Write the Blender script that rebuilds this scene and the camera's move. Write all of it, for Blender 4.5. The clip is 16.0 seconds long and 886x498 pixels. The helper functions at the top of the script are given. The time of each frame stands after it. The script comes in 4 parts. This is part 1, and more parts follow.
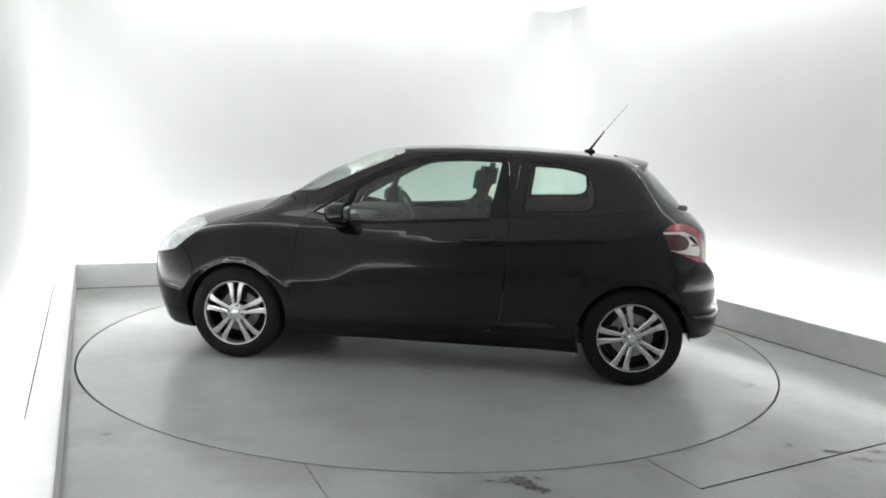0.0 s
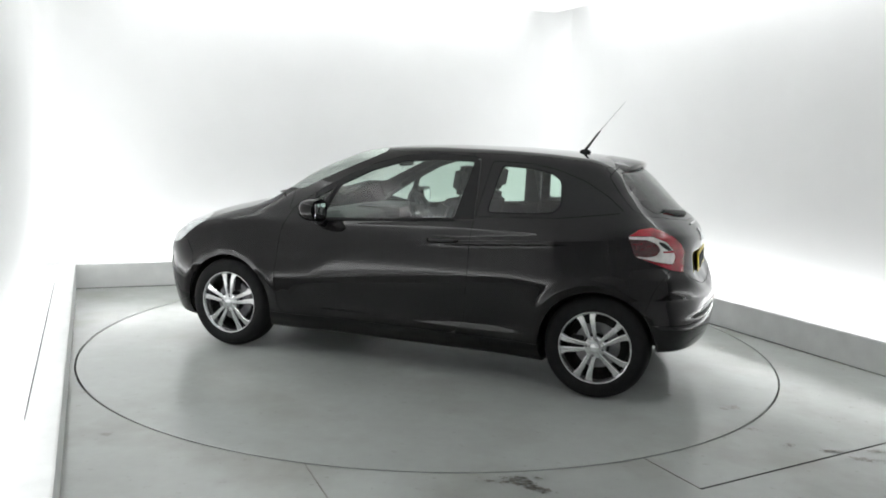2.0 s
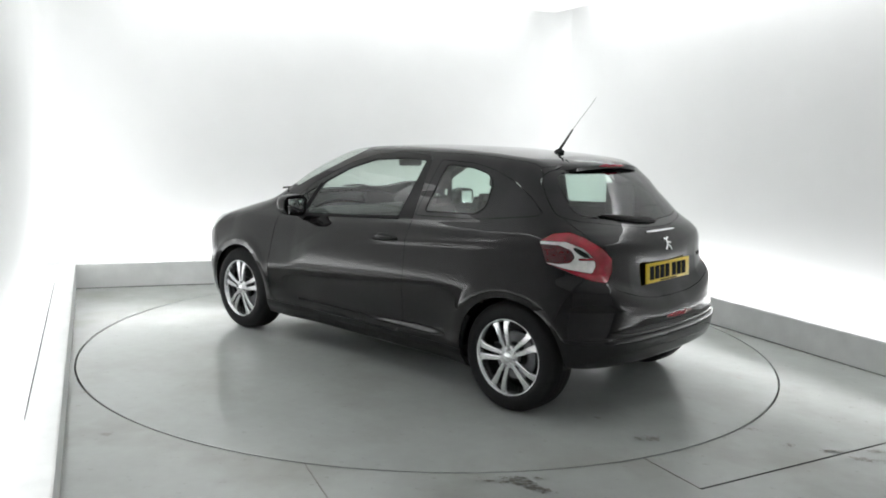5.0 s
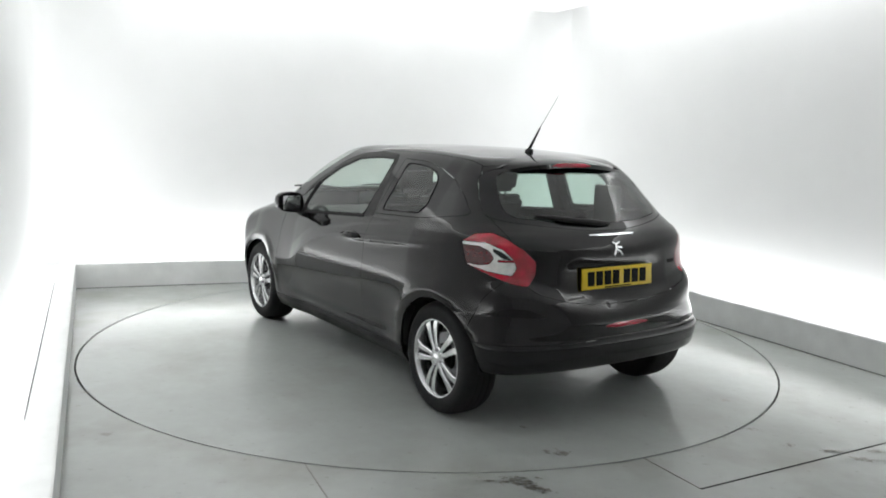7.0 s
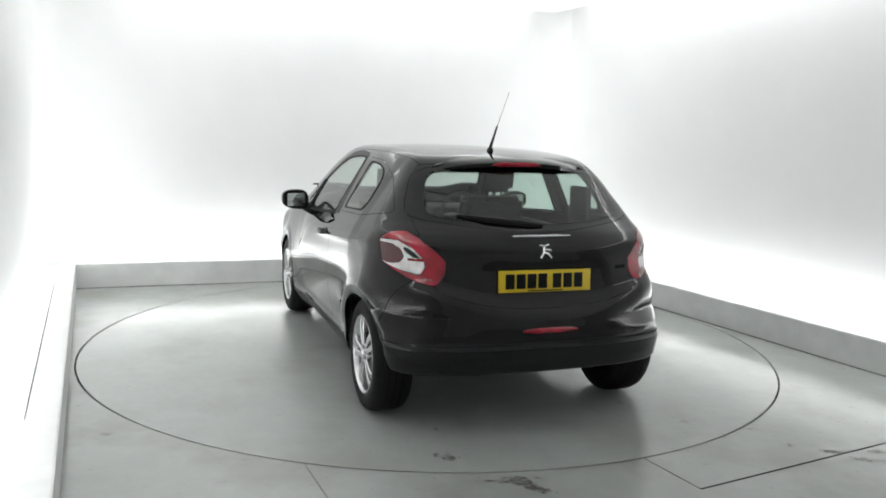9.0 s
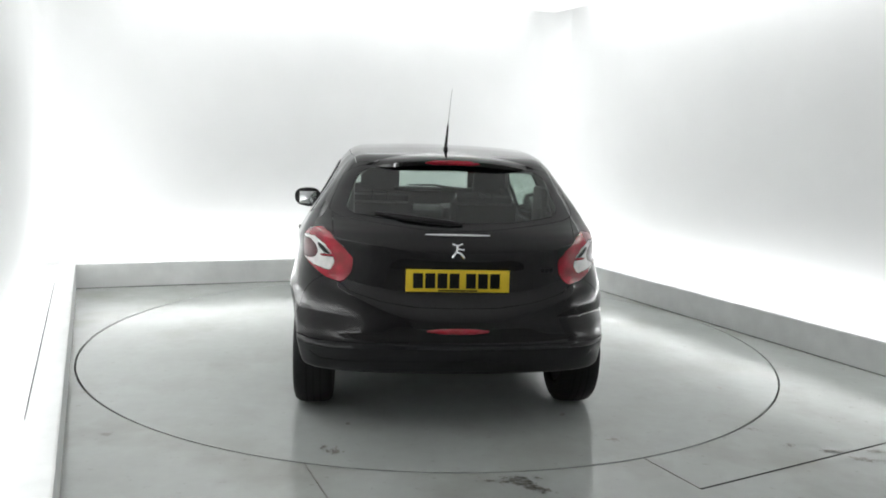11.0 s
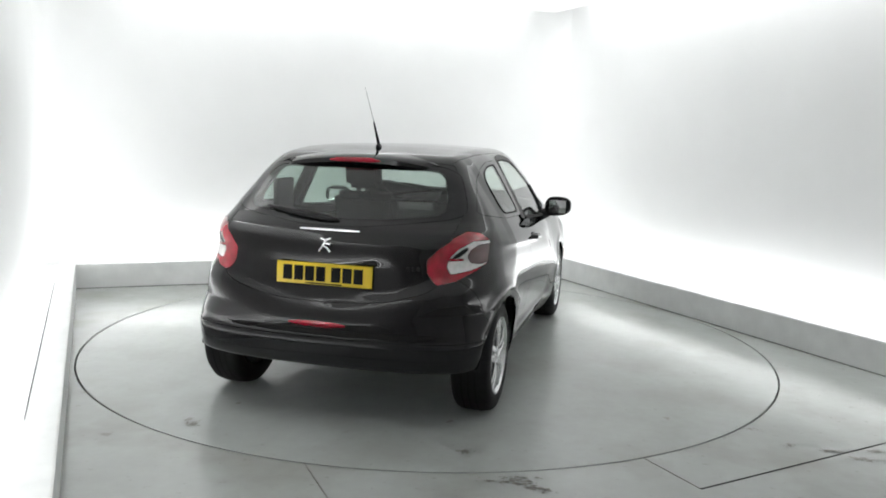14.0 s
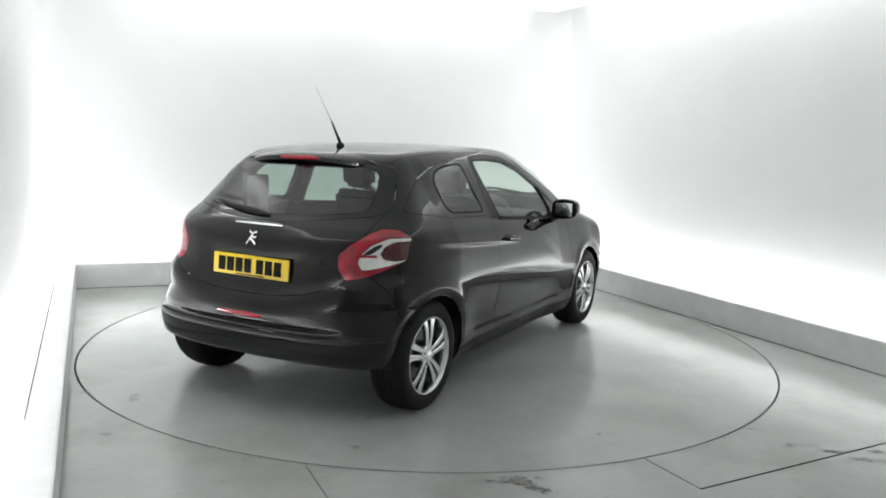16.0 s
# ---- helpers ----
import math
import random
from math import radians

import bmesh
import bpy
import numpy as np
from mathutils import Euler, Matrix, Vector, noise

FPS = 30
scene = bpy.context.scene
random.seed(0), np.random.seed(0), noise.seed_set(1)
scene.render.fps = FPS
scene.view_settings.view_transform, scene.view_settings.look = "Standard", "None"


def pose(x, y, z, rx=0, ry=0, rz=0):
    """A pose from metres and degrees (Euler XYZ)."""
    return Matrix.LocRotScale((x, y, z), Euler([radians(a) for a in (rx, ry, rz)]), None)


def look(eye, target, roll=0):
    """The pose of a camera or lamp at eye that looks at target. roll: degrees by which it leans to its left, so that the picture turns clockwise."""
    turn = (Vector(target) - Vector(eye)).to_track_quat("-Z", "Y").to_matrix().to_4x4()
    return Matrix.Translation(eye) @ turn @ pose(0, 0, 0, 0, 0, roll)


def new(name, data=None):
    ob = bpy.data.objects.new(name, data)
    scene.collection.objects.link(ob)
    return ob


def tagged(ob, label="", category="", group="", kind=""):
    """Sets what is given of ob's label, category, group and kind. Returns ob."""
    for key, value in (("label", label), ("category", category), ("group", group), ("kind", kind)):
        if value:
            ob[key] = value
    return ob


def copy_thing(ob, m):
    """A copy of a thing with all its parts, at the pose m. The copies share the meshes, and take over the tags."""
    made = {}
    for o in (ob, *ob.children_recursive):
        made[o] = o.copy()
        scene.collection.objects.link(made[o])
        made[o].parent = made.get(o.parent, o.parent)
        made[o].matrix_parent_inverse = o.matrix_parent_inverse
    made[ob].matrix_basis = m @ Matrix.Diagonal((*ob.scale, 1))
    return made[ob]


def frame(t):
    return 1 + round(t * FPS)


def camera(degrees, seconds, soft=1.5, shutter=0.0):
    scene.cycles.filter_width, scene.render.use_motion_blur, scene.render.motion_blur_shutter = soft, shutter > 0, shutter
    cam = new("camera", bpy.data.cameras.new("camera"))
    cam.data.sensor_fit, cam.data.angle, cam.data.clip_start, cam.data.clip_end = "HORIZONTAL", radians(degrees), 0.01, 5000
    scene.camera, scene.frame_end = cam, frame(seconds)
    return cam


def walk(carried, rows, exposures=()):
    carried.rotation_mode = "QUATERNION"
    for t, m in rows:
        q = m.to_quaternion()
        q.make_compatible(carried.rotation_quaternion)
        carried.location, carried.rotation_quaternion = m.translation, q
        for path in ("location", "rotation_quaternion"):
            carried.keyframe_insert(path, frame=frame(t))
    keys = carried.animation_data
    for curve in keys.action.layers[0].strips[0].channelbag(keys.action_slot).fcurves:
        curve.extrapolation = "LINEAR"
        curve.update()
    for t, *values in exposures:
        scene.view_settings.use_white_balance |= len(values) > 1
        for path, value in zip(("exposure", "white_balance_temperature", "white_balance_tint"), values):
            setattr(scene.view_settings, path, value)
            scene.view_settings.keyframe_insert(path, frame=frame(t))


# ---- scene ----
EYE = Vector((0.0, -5.832, 1.5))
cam = camera(57.83, 16.0, soft=1.8)
AIM = look(EYE, EYE + Vector((0.01267, 0.99001, -0.14053)), 1.845)
walk(cam, [(0.0, AIM), (16.0, AIM)])

# ---- the turning of the table ----
OFFX, OFFY = -0.108, 0.045          # middle of the car's wheelbase from the table's centre


def heading(t):
    s = (t - 8.0) / 8.0
    return math.degrees(2.0325 - 0.9818 * s - 0.0063 * s * s + 0.0124 * s ** 3 - 0.0028 * s ** 4)


# ---- world, light ----
scene.view_settings.exposure = -0.28
world = bpy.data.worlds.new("world")
scene.world = world
world.use_nodes = True
world.node_tree.nodes["Background"].inputs[0].default_value = (0.02, 0.021, 0.022, 1)
world.node_tree.nodes["Background"].inputs[1].default_value = 1.0
LED = (0.985, 1.0, 1.0)           # cool white strips
LOW_WATTS, HIGH_WATTS = 7.8, 4.6  # per metre of strip

# ---- plan: the inner faces of the kerb round the table, and the front end of the room ----
BACK_L, BACK_R = Vector((-3.257, 1.426)), Vector((1.226, 3.092))
RIGHT_DIR = Vector((0.4344, -0.9007))
LEFT_DIR = Vector((0.3918, -0.9200))
BACK_DIR = (BACK_R - BACK_L).normalized()
FRONT_L, FRONT_R = BACK_L + LEFT_DIR * 8.9, BACK_R + RIGHT_DIR * 8.9
KERB_H, KERB_W, COVE = 0.225, 0.14, 0.275
CEIL_Z, TOP_Z = 2.86, 3.16


# ---- materials ----
def nodes_of(name):
    m = bpy.data.materials.new(name)
    m.use_nodes = True
    t = m.node_tree
    return m, t, t.nodes, t.links, t.nodes["Principled BSDF"]


def plain(name, color, rough=0.5, metal=0.0, coat=0.0, spec=0.5, vary=0.0, scale=20.0, bump=0.0, bump_scale=200.0, rough_vary=0.0):
    m, t, n, l, b = nodes_of(name)
    b.inputs["Base Color"].default_value = (*color, 1)
    b.inputs["Roughness"].default_value = rough
    b.inputs["Metallic"].default_value = metal
    b.inputs["Coat Weight"].default_value = coat
    b.inputs["Coat Roughness"].default_value = 0.03
    b.inputs["Specular IOR Level"].default_value = spec
    co = n.new("ShaderNodeTexCoord")
    if vary or rough_vary:
        no = n.new("ShaderNodeTexNoise")
        no.inputs["Scale"].default_value = scale
        no.inputs["Detail"].default_value = 5
        l.new(co.outputs["Object"], no.inputs["Vector"])
        if vary:
            r = n.new("ShaderNodeValToRGB")
            r.color_ramp.elements[0].position, r.color_ramp.elements[1].position = 0.3, 0.7
            r.color_ramp.elements[0].color = (*[c * (1 - vary) for c in color], 1)
            r.color_ramp.elements[1].color = (*[min(1, c * (1 + vary)) for c in color], 1)
            l.new(no.outputs[0], r.inputs[0])
            l.new(r.outputs[0], b.inputs["Base Color"])
        if rough_vary:
            mr = n.new("ShaderNodeMapRange")
            mr.inputs[3].default_value, mr.inputs[4].default_value = max(0, rough - rough_vary), rough + rough_vary
            l.new(no.outputs[0], mr.inputs[0])
            l.new(mr.outputs[0], b.inputs["Roughness"])
    if bump:
        nb = n.new("ShaderNodeTexNoise")
        nb.inputs["Scale"].default_value = bump_scale
        nb.inputs["Detail"].default_value = 3
        l.new(co.outputs["Object"], nb.inputs["Vector"])
        bu = n.new("ShaderNodeBump")
        bu.inputs["Strength"].default_value = bump
        bu.inputs["Distance"].default_value = 0.01
        l.new(nb.outputs[0], bu.inputs["Height"])
        l.new(bu.outputs[0], b.inputs["Normal"])
    return m


def floor_material(name, color, seed, rough=0.24, dirt=0.4):
    """Painted concrete: worn gloss, broad stains, small dark scuffs."""
    m, t, n, l, b = nodes_of(name)
    co = n.new("ShaderNodeTexCoord")
    mp = n.new("ShaderNodeMapping")
    mp.inputs["Location"].default_value = (seed, seed * 1.7, 0)
    l.new(co.outputs["Object"], mp.inputs[0])

    def tex(scale, detail, a, bb, stretch=None):
        no = n.new("ShaderNodeTexNoise")
        no.inputs["Scale"].default_value = scale
        no.inputs["Detail"].default_value = detail
        l.new(mp.outputs[0], no.inputs["Vector"])
        r = n.new("ShaderNodeMapRange")
        r.inputs[1].default_value, r.inputs[2].default_value = a, bb
        l.new(no.outputs[0], r.inputs[0])
        return r.outputs[0]

    broad, fine, cloud = tex(0.8, 3, 0.2, 0.8), tex(14, 6, 0.1, 0.9), tex(2.6, 8, 0.15, 0.92)
    stain, speck, wet = tex(1.5, 6, 0.48, 0.80), tex(20, 7, 0.64, 0.76), tex(3.4, 4, 0.15, 0.85)

    def blend(fac, a_in, dark, light):
        x = n.new("ShaderNodeMix")
        x.data_type = "RGBA"
        l.new(fac, x.inputs[0])
        x.inputs[6].default_value, x.inputs[7].default_value = (*dark, 1), (*light, 1)
        return x.outputs[2]

    def times(a_in, b_in, amount):
        x = n.new("ShaderNodeMix")
        x.data_type, x.blend_type = "RGBA", "MULTIPLY"
        x.inputs[0].default_value = amount
        l.new(a_in, x.inputs[6])
        l.new(b_in, x.inputs[7])
        return x.outputs[2]

    base = blend(broad, None, [c * 0.96 for c in color], [c * 1.04 for c in color])
    base = times(base, blend(cloud, None, (0.76, 0.755, 0.73), (1, 1, 1)), dirt)
    base = times(base, blend(fine, None, (0.80, 0.80, 0.80), (1, 1, 1)), 0.4)
    for fac, tint, amount in ((stain, (0.20, 0.188, 0.158), dirt), (speck, (0.14, 0.13, 0.11), 0.5 * dirt)):
        k = n.new("ShaderNodeMath")
        k.operation = "MULTIPLY"
        k.inputs[1].default_value = amount
        l.new(fac, k.inputs[0])
        x = n.new("ShaderNodeMix")
        x.data_type = "RGBA"
        l.new(k.outputs[0], x.inputs[0])
        l.new(base, x.inputs[6])
        x.inputs[7].default_value = (*tint, 1)
        base = x.outputs[2]
    l.new(base, b.inputs["Base Color"])
    rr = n.new("ShaderNodeMapRange")
    rr.inputs[3].default_value, rr.inputs[4].default_value = rough - 0.06, rough + 0.085
    l.new(wet, rr.inputs[0])
    l.new(rr.outputs[0], b.inputs["Roughness"])
    bu = n.new("ShaderNodeBump")
    bu.inputs["Strength"].default_value, bu.inputs["Distance"].default_value = 0.15 * dirt + 0.02, 0.008
    l.new(cloud, bu.inputs["Height"])
    l.new(bu.outputs[0], b.inputs["Normal"])
    return m


def glass_material(name, tint):
    """Thin tinted sheet: lets light through, mirrors by Fresnel."""
    m = bpy.data.materials.new(name)
    m.use_nodes = True
    t = m.node_tree
    n, l = t.nodes, t.links
    n.remove(n["Principled BSDF"])
    tr, gl, mx = n.new("ShaderNodeBsdfTransparent"), n.new("ShaderNodeBsdfGlossy"), n.new("ShaderNodeMixShader")
    lw, pw, mr = n.new("ShaderNodeLayerWeight"), n.new("ShaderNodeMath"), n.new("ShaderNodeMapRange")
    tr.inputs[0].default_value = (*tint, 1)
    gl.inputs["Roughness"].default_value = 0.02
    lw.inputs[0].default_value = 0.5
    pw.operation = "POWER"
    pw.inputs[1].default_value = 4.5
    mr.inputs[3].default_value = 0.075
    l.new(lw.outputs["Facing"], pw.inputs[0])
    l.new(pw.outputs[0], mr.inputs[0])
    l.new(mr.outputs[0], mx.inputs[0])
    l.new(tr.outputs[0], mx.inputs[1])
    l.new(gl.outputs[0], mx.inputs[2])
    l.new(mx.outputs[0], n["Material Output"].inputs[0])
    return m


def glowing(name, color, strength):
    m, t, n, l, b = nodes_of(name)
    b.inputs["Base Color"].default_value = (0.9, 0.9, 0.9, 1)
    b.inputs["Emission Color"].default_value = (*color, 1)
    b.inputs["Emission Strength"].default_value = strength
    return m


WALL = plain("white_wall_paint", (0.895, 0.90, 0.897), 0.55, vary=0.02, scale=1.3, bump=0.04, bump_scale=60)
KERB = plain("kerb_paint", (0.77, 0.78, 0.775), 0.45, vary=0.06, scale=6, bump=0.08, bump_scale=40)
CEILING = plain("ceiling_paint", (0.88, 0.882, 0.88), 0.7, vary=0.02, scale=2)
FLOOR = floor_material("grey_floor_paint", (0.440, 0.460, 0.449), 3.0, 0.21, 0.62)
TABLE = floor_material("turntable_paint", (0.428, 0.450, 0.440), 11.0, 0.17, 0.42)
DARK_WALL = plain("pale_wall_paint", (0.80, 0.805, 0.81), 0.6, vary=0.1, scale=3)
GROOVE = plain("groove_dirt", (0.03, 0.03, 0.03), 0.9, vary=0.3, scale=30)
SCUFF = plain("dark_scuff", (0.13, 0.124, 0.110), 0.36, vary=0.55, scale=45)
STRIP = glowing("led_strip", LED, 6.0)

PAINT = plain("black_paint", (0.0065, 0.0058, 0.0062), 0.36, coat=1.0, spec=0.0, rough_vary=0.02, scale=60)
PAINT.node_tree.nodes["Principled BSDF"].inputs["Coat IOR"].default_value = 1.44
PLASTIC = plain("black_plastic", (0.007, 0.007, 0.0075), 0.40, spec=0.25, vary=0.15, scale=60, bump=0.15, bump_scale=600)
TRIM = plain("gloss_black_trim", (0.008, 0.008, 0.009), 0.06, spec=0.4)
RUBBER = plain("tyre_rubber", (0.010, 0.010, 0.0105), 0.7, spec=0.2, vary=0.2, scale=30, bump=0.1, bump_scale=300)
ALLOY = plain("silver_alloy", (0.64, 0.645, 0.65), 0.24, metal=1.0, vary=0.06, scale=12, rough_vary=0.06)
DARKMETAL = plain("dark_metal", (0.02, 0.02, 0.02), 0.55, metal=0.7, vary=0.3, scale=18)
STEEL = plain("brake_steel", (0.26, 0.26, 0.27), 0.35, metal=1.0, vary=0.12, scale=25)
CHROME = plain("chrome", (0.86, 0.87, 0.88), 0.08, metal=1.0)
RED = plain("red_lens", (0.33, 0.002, 0.016), 0.08, coat=1.0, vary=0.35, scale=16)
DEEP_RED = plain("deep_red_reflector", (0.07, 0.001, 0.004), 0.12, coat=1.0, vary=0.3, scale=60)
CLEAR = plain("clear_lens", (0.80, 0.78, 0.77), 0.14, metal=0.35, coat=1.0, vary=0.14, scale=30, bump=0.12, bump_scale=55)
HEADLENS = plain("headlamp_lens", (0.55, 0.57, 0.58), 0.14, coat=1.0, vary=0.3, scale=14)
YELLOW = plain("plate_yellow", (0.78, 0.56, 0.025), 0.35, vary=0.03, scale=20)
INK = plain("plate_black", (0.008, 0.008, 0.008), 0.8, spec=0.2, vary=0.2)
FABRIC = plain("seat_fabric", (0.022, 0.023, 0.024), 0.9, vary=0.25, scale=90, bump=0.3, bump_scale=500)
FABRIC_LIGHT = plain("seat_panel_fabric", (0.060, 0.060, 0.063), 0.9, vary=0.2, scale=90, bump=0.3, bump_scale=500)
DASH = plain("dashboard_plastic", (0.020, 0.0205, 0.021), 0.65, vary=0.15, scale=40, bump=0.2, bump_scale=400)
LINER = plain("headliner", (0.16, 0.165, 0.16), 0.95, vary=0.05, scale=50)
GLASS = glass_material("tinted_glass", (0.72, 0.83, 0.77))
GLASS_SCREEN = glass_material("clear_screen_glass", (0.88, 0.93, 0.90))
GLASS_REAR = glass_material("tinted_rear_glass", (0.56, 0.65, 0.61))
MIRROR = plain("mirror_glass", (0.85, 0.86, 0.87), 0.02, metal=1.0)


# ---- mesh helpers ----
def mesh_of(name, bm, material, smooth=True):
    me = bpy.data.meshes.new(name)
    bm.normal_update()
    bm.to_mesh(me)
    bm.free()
    me.materials.append(material)
    if smooth:
        for p in me.polygons:
            p.use_smooth = True
        me.set_sharp_from_angle(angle=radians(35))
    return me


def part(name, bm, material, parent=None, label="", smooth=True):
    ob = new(name, mesh_of(name, bm, material, smooth))
    ob.parent = parent
    if label:
        ob["label"] = label
    return ob


def box(bm, lo, hi, bevel=0.0):
    lo, hi = Vector(lo), Vector(hi)
    got = bmesh.ops.create_cube(bm, size=1.0, matrix=Matrix.Translation((lo + hi) / 2) @ Matrix.Diagonal((*(hi - lo), 1)))
    if bevel:
        edges = list({e for v in got["verts"] for e in v.link_edges})
        bmesh.ops.bevel(bm, geom=edges, offset=bevel, segments=2, affect="EDGES", profile=0.5)
    return got["verts"]


def prism(bm, outline, z0, z1):
    """An upright prism on a plan outline (anticlockwise)."""
    lo = [bm.verts.new((p[0], p[1], z0)) for p in outline]
    hi = [bm.verts.new((p[0], p[1], z1)) for p in outline]
    n = len(lo)
    for i in range(n):
        j = (i + 1) % n
        bm.faces.new((lo[i], lo[j], hi[j], hi[i]))
    bm.faces.new(hi)
    bm.faces.new(lo[::-1])
    bmesh.ops.recalc_face_normals(bm, faces=bm.faces[:])


def lathe(bm, profile, steps=48, closed=True):
    """Rings round the y axis from (radius, y) pairs."""
    rings = []
    for r, y in profile:
        rings.append([bm.verts.new((r * math.cos(2 * math.pi * i / steps), y, r * math.sin(2 * math.pi * i / steps))) for i in range(steps)])
    pairs = list(zip(rings, rings[1:])) + ([(rings[-1], rings[0])] if closed else [])
    for a, b in pairs:
        for i in range(steps):
            j = (i + 1) % steps
            bm.faces.new((a[i], a[j], b[j], b[i]))
    bmesh.ops.recalc_face_normals(bm, faces=bm.faces[:])


def tube(bm, points, radii, sides=8):
    """A round bar through points."""
    points = [Vector(p) for p in points]
    rings = []
    for i, p in enumerate(points):
        d = (points[min(i + 1, len(points) - 1)] - points[max(i - 1, 0)]).normalized()
        a = d.cross(Vector((0.31, 0.17, 0.93)) if abs(d.z) < 0.9 else Vector((0, 1, 0))).normalized()
        b = d.cross(a)
        r = radii[i] if isinstance(radii, (list, tuple)) else radii
        rings.append([bm.verts.new(p + a * r * math.cos(2 * math.pi * k / sides) + b * r * math.sin(2 * math.pi * k / sides)) for k in range(sides)])
    for a, b in zip(rings, rings[1:]):
        for k in range(sides):
            bm.faces.new((a[k], a[(k + 1) % sides], b[(k + 1) % sides], b[k]))
    bm.faces.new(rings[0][::-1])
    bm.faces.new(rings[-1])
    bmesh.ops.recalc_face_normals(bm, faces=bm.faces[:])


def side_of(d):
    """The normal to the right of a plan direction."""
    return Vector((d.y, -d.x))


# ---- the room ----
def line_meet(p, d, q, e):
    s = ((q.x - p.x) * e.y - (q.y - p.y) * e.x) / (d.x * e.y - d.y * e.x)
    return p + d * s


OUT_B, OUT_L, OUT_R = Vector((-BACK_DIR.y, BACK_DIR.x)), side_of(LEFT_DIR), -side_of(RIGHT_DIR)


def ring_point(off):
    """The kerb line moved outwards: front left, back left, back right, front right."""
    bl = line_meet(BACK_L + OUT_L * off, LEFT_DIR, BACK_L + OUT_B * off, BACK_DIR)
    br = line_meet(BACK_R + OUT_R * off, RIGHT_DIR, BACK_R + OUT_B * off, BACK_DIR)
    return FRONT_L + OUT_L * off, bl, br, FRONT_R + OUT_R * off


def room():
    inner, outer, wall_in, wall_out = ring_point(0), ring_point(KERB_W), ring_point(COVE), ring_point(COVE + 0.15)
    # floor, with the round pit of the table cut out of it
    bm = bmesh.new()
    n = 128
    ring = [bm.verts.new((2.416 * math.cos(2 * math.pi * i / n), 2.416 * math.sin(2 * math.pi * i / n), 0)) for i in range(n)]
    low = [bm.verts.new((v.co.x, v.co.y, -0.06)) for v in ring]
    far = []
    lo, hi = Vector((-5.2, -8.4)), Vector((7.2, 5.2))
    for i in range(n):
        a = 2 * math.pi * i / n
        c, s = math.cos(a), math.sin(a)
        k = min((hi.x if c > 0 else -lo.x) / max(abs(c), 1e-6), (hi.y if s > 0 else -lo.y) / max(abs(s), 1e-6))
        far.append(bm.verts.new((k * c, k * s, 0)))
    for i in range(n):
        j = (i + 1) % n
        bm.faces.new((ring[i], far[i], far[j], ring[j]))
        bm.faces.new((ring[i], ring[j], low[j], low[i]))
    bmesh.ops.recalc_face_normals(bm, faces=bm.faces[:])
    tagged(part("floor", bm, FLOOR, smooth=False), "worn grey painted concrete floor with dark scuffs", "floor", kind="structure")
    bm = bmesh.new()
    bmesh.ops.create_circle(bm, cap_ends=True, segments=96, radius=2.6, matrix=Matrix.Translation((0, 0, -0.055)))
    tagged(part("pit_floor", bm, GROOVE, smooth=False), "dark dirty pit under the turntable edge", "floor", kind="structure")
    # walls
    def arc(p, a, b, r=0.22, steps=8):
        a, b = p + (a - p).normalized() * r, p + (b - p).normalized() * r
        out = []
        for i in range(steps + 1):
            t = i / steps
            out.append(a * (1 - t) ** 2 + p * 2 * t * (1 - t) + b * t * t)
        return out

    def strip_wall(name, pts, outs, label):
        bm = bmesh.new()
        prism(bm, list(pts) + list(reversed(outs)), 0, TOP_Z + 0.1)
        return tagged(part(name, bm, WALL), label, "wall", kind="structure")

    cl, cr = arc(wall_in[1], wall_in[0], wall_in[2]), arc(wall_in[2], wall_in[1], wall_in[3])
    split, split_r = 0.70, 0.84     # the white lining ends here on its way to the front
    lm, lmo = wall_in[1].lerp(wall_in[0], split), wall_out[1].lerp(wall_out[0], split)
    rm, rmo = wall_in[2].lerp(wall_in[3], split_r), wall_out[2].lerp(wall_out[3], split_r)
    strip_wall("wall_back", cl + cr, [wall_out[1], wall_out[2]], "smooth white painted back wall washed by hidden strips")
    strip_wall("wall_left", [lm, cl[0]], [lmo, wall_out[1]], "smooth white painted side wall")
    strip_wall("wall_right", [cr[-1], rm], [wall_out[2], rmo], "smooth white painted side wall")
    for name, a, b, ao, bo in (("wall_front_left", wall_in[0], lm, wall_out[0], lmo), ("wall_front_right", rm, wall_in[3], rmo, wall_out[3]),
                               ("wall_front", wall_in[3], wall_in[0], wall_in[3] + LEFT_DIR * 0.2, wall_in[0] + LEFT_DIR * 0.2)):
        bm = bmesh.new()
        prism(bm, [a, b, bo, ao], 0, TOP_Z + 0.1)
        tagged(part(name, bm, DARK_WALL), "plain pale grey wall of the entrance bay", "wall", kind="structure")
    # kerb: three runs
    def run(name, a, b, bo, ao, label):
        bm = bmesh.new()
        prism(bm, [a, b, bo, ao], 0, KERB_H)
        bmesh.ops.bevel(bm, geom=[e for e in bm.edges if all(v.co.z > 0.1 for v in e.verts)], offset=0.006, segments=2, affect="EDGES")
        return tagged(part(name, bm, KERB), label, "kerb", kind="structure")

    kl, klo = inner[1].lerp(inner[0], split), outer[1].lerp(outer[0], split)
    kr, kro = inner[2].lerp(inner[3], split_r), outer[2].lerp(outer[3], split_r)
    run("kerb_back", inner[1], inner[2], outer[2], outer[1], "pale grey painted upstand along the back wall")
    run("kerb_left", kl, inner[1], outer[1], klo, "pale grey painted upstand along the side wall")
    run("kerb_right", inner[2], kr, kro, outer[2], "pale grey painted upstand along the side wall")
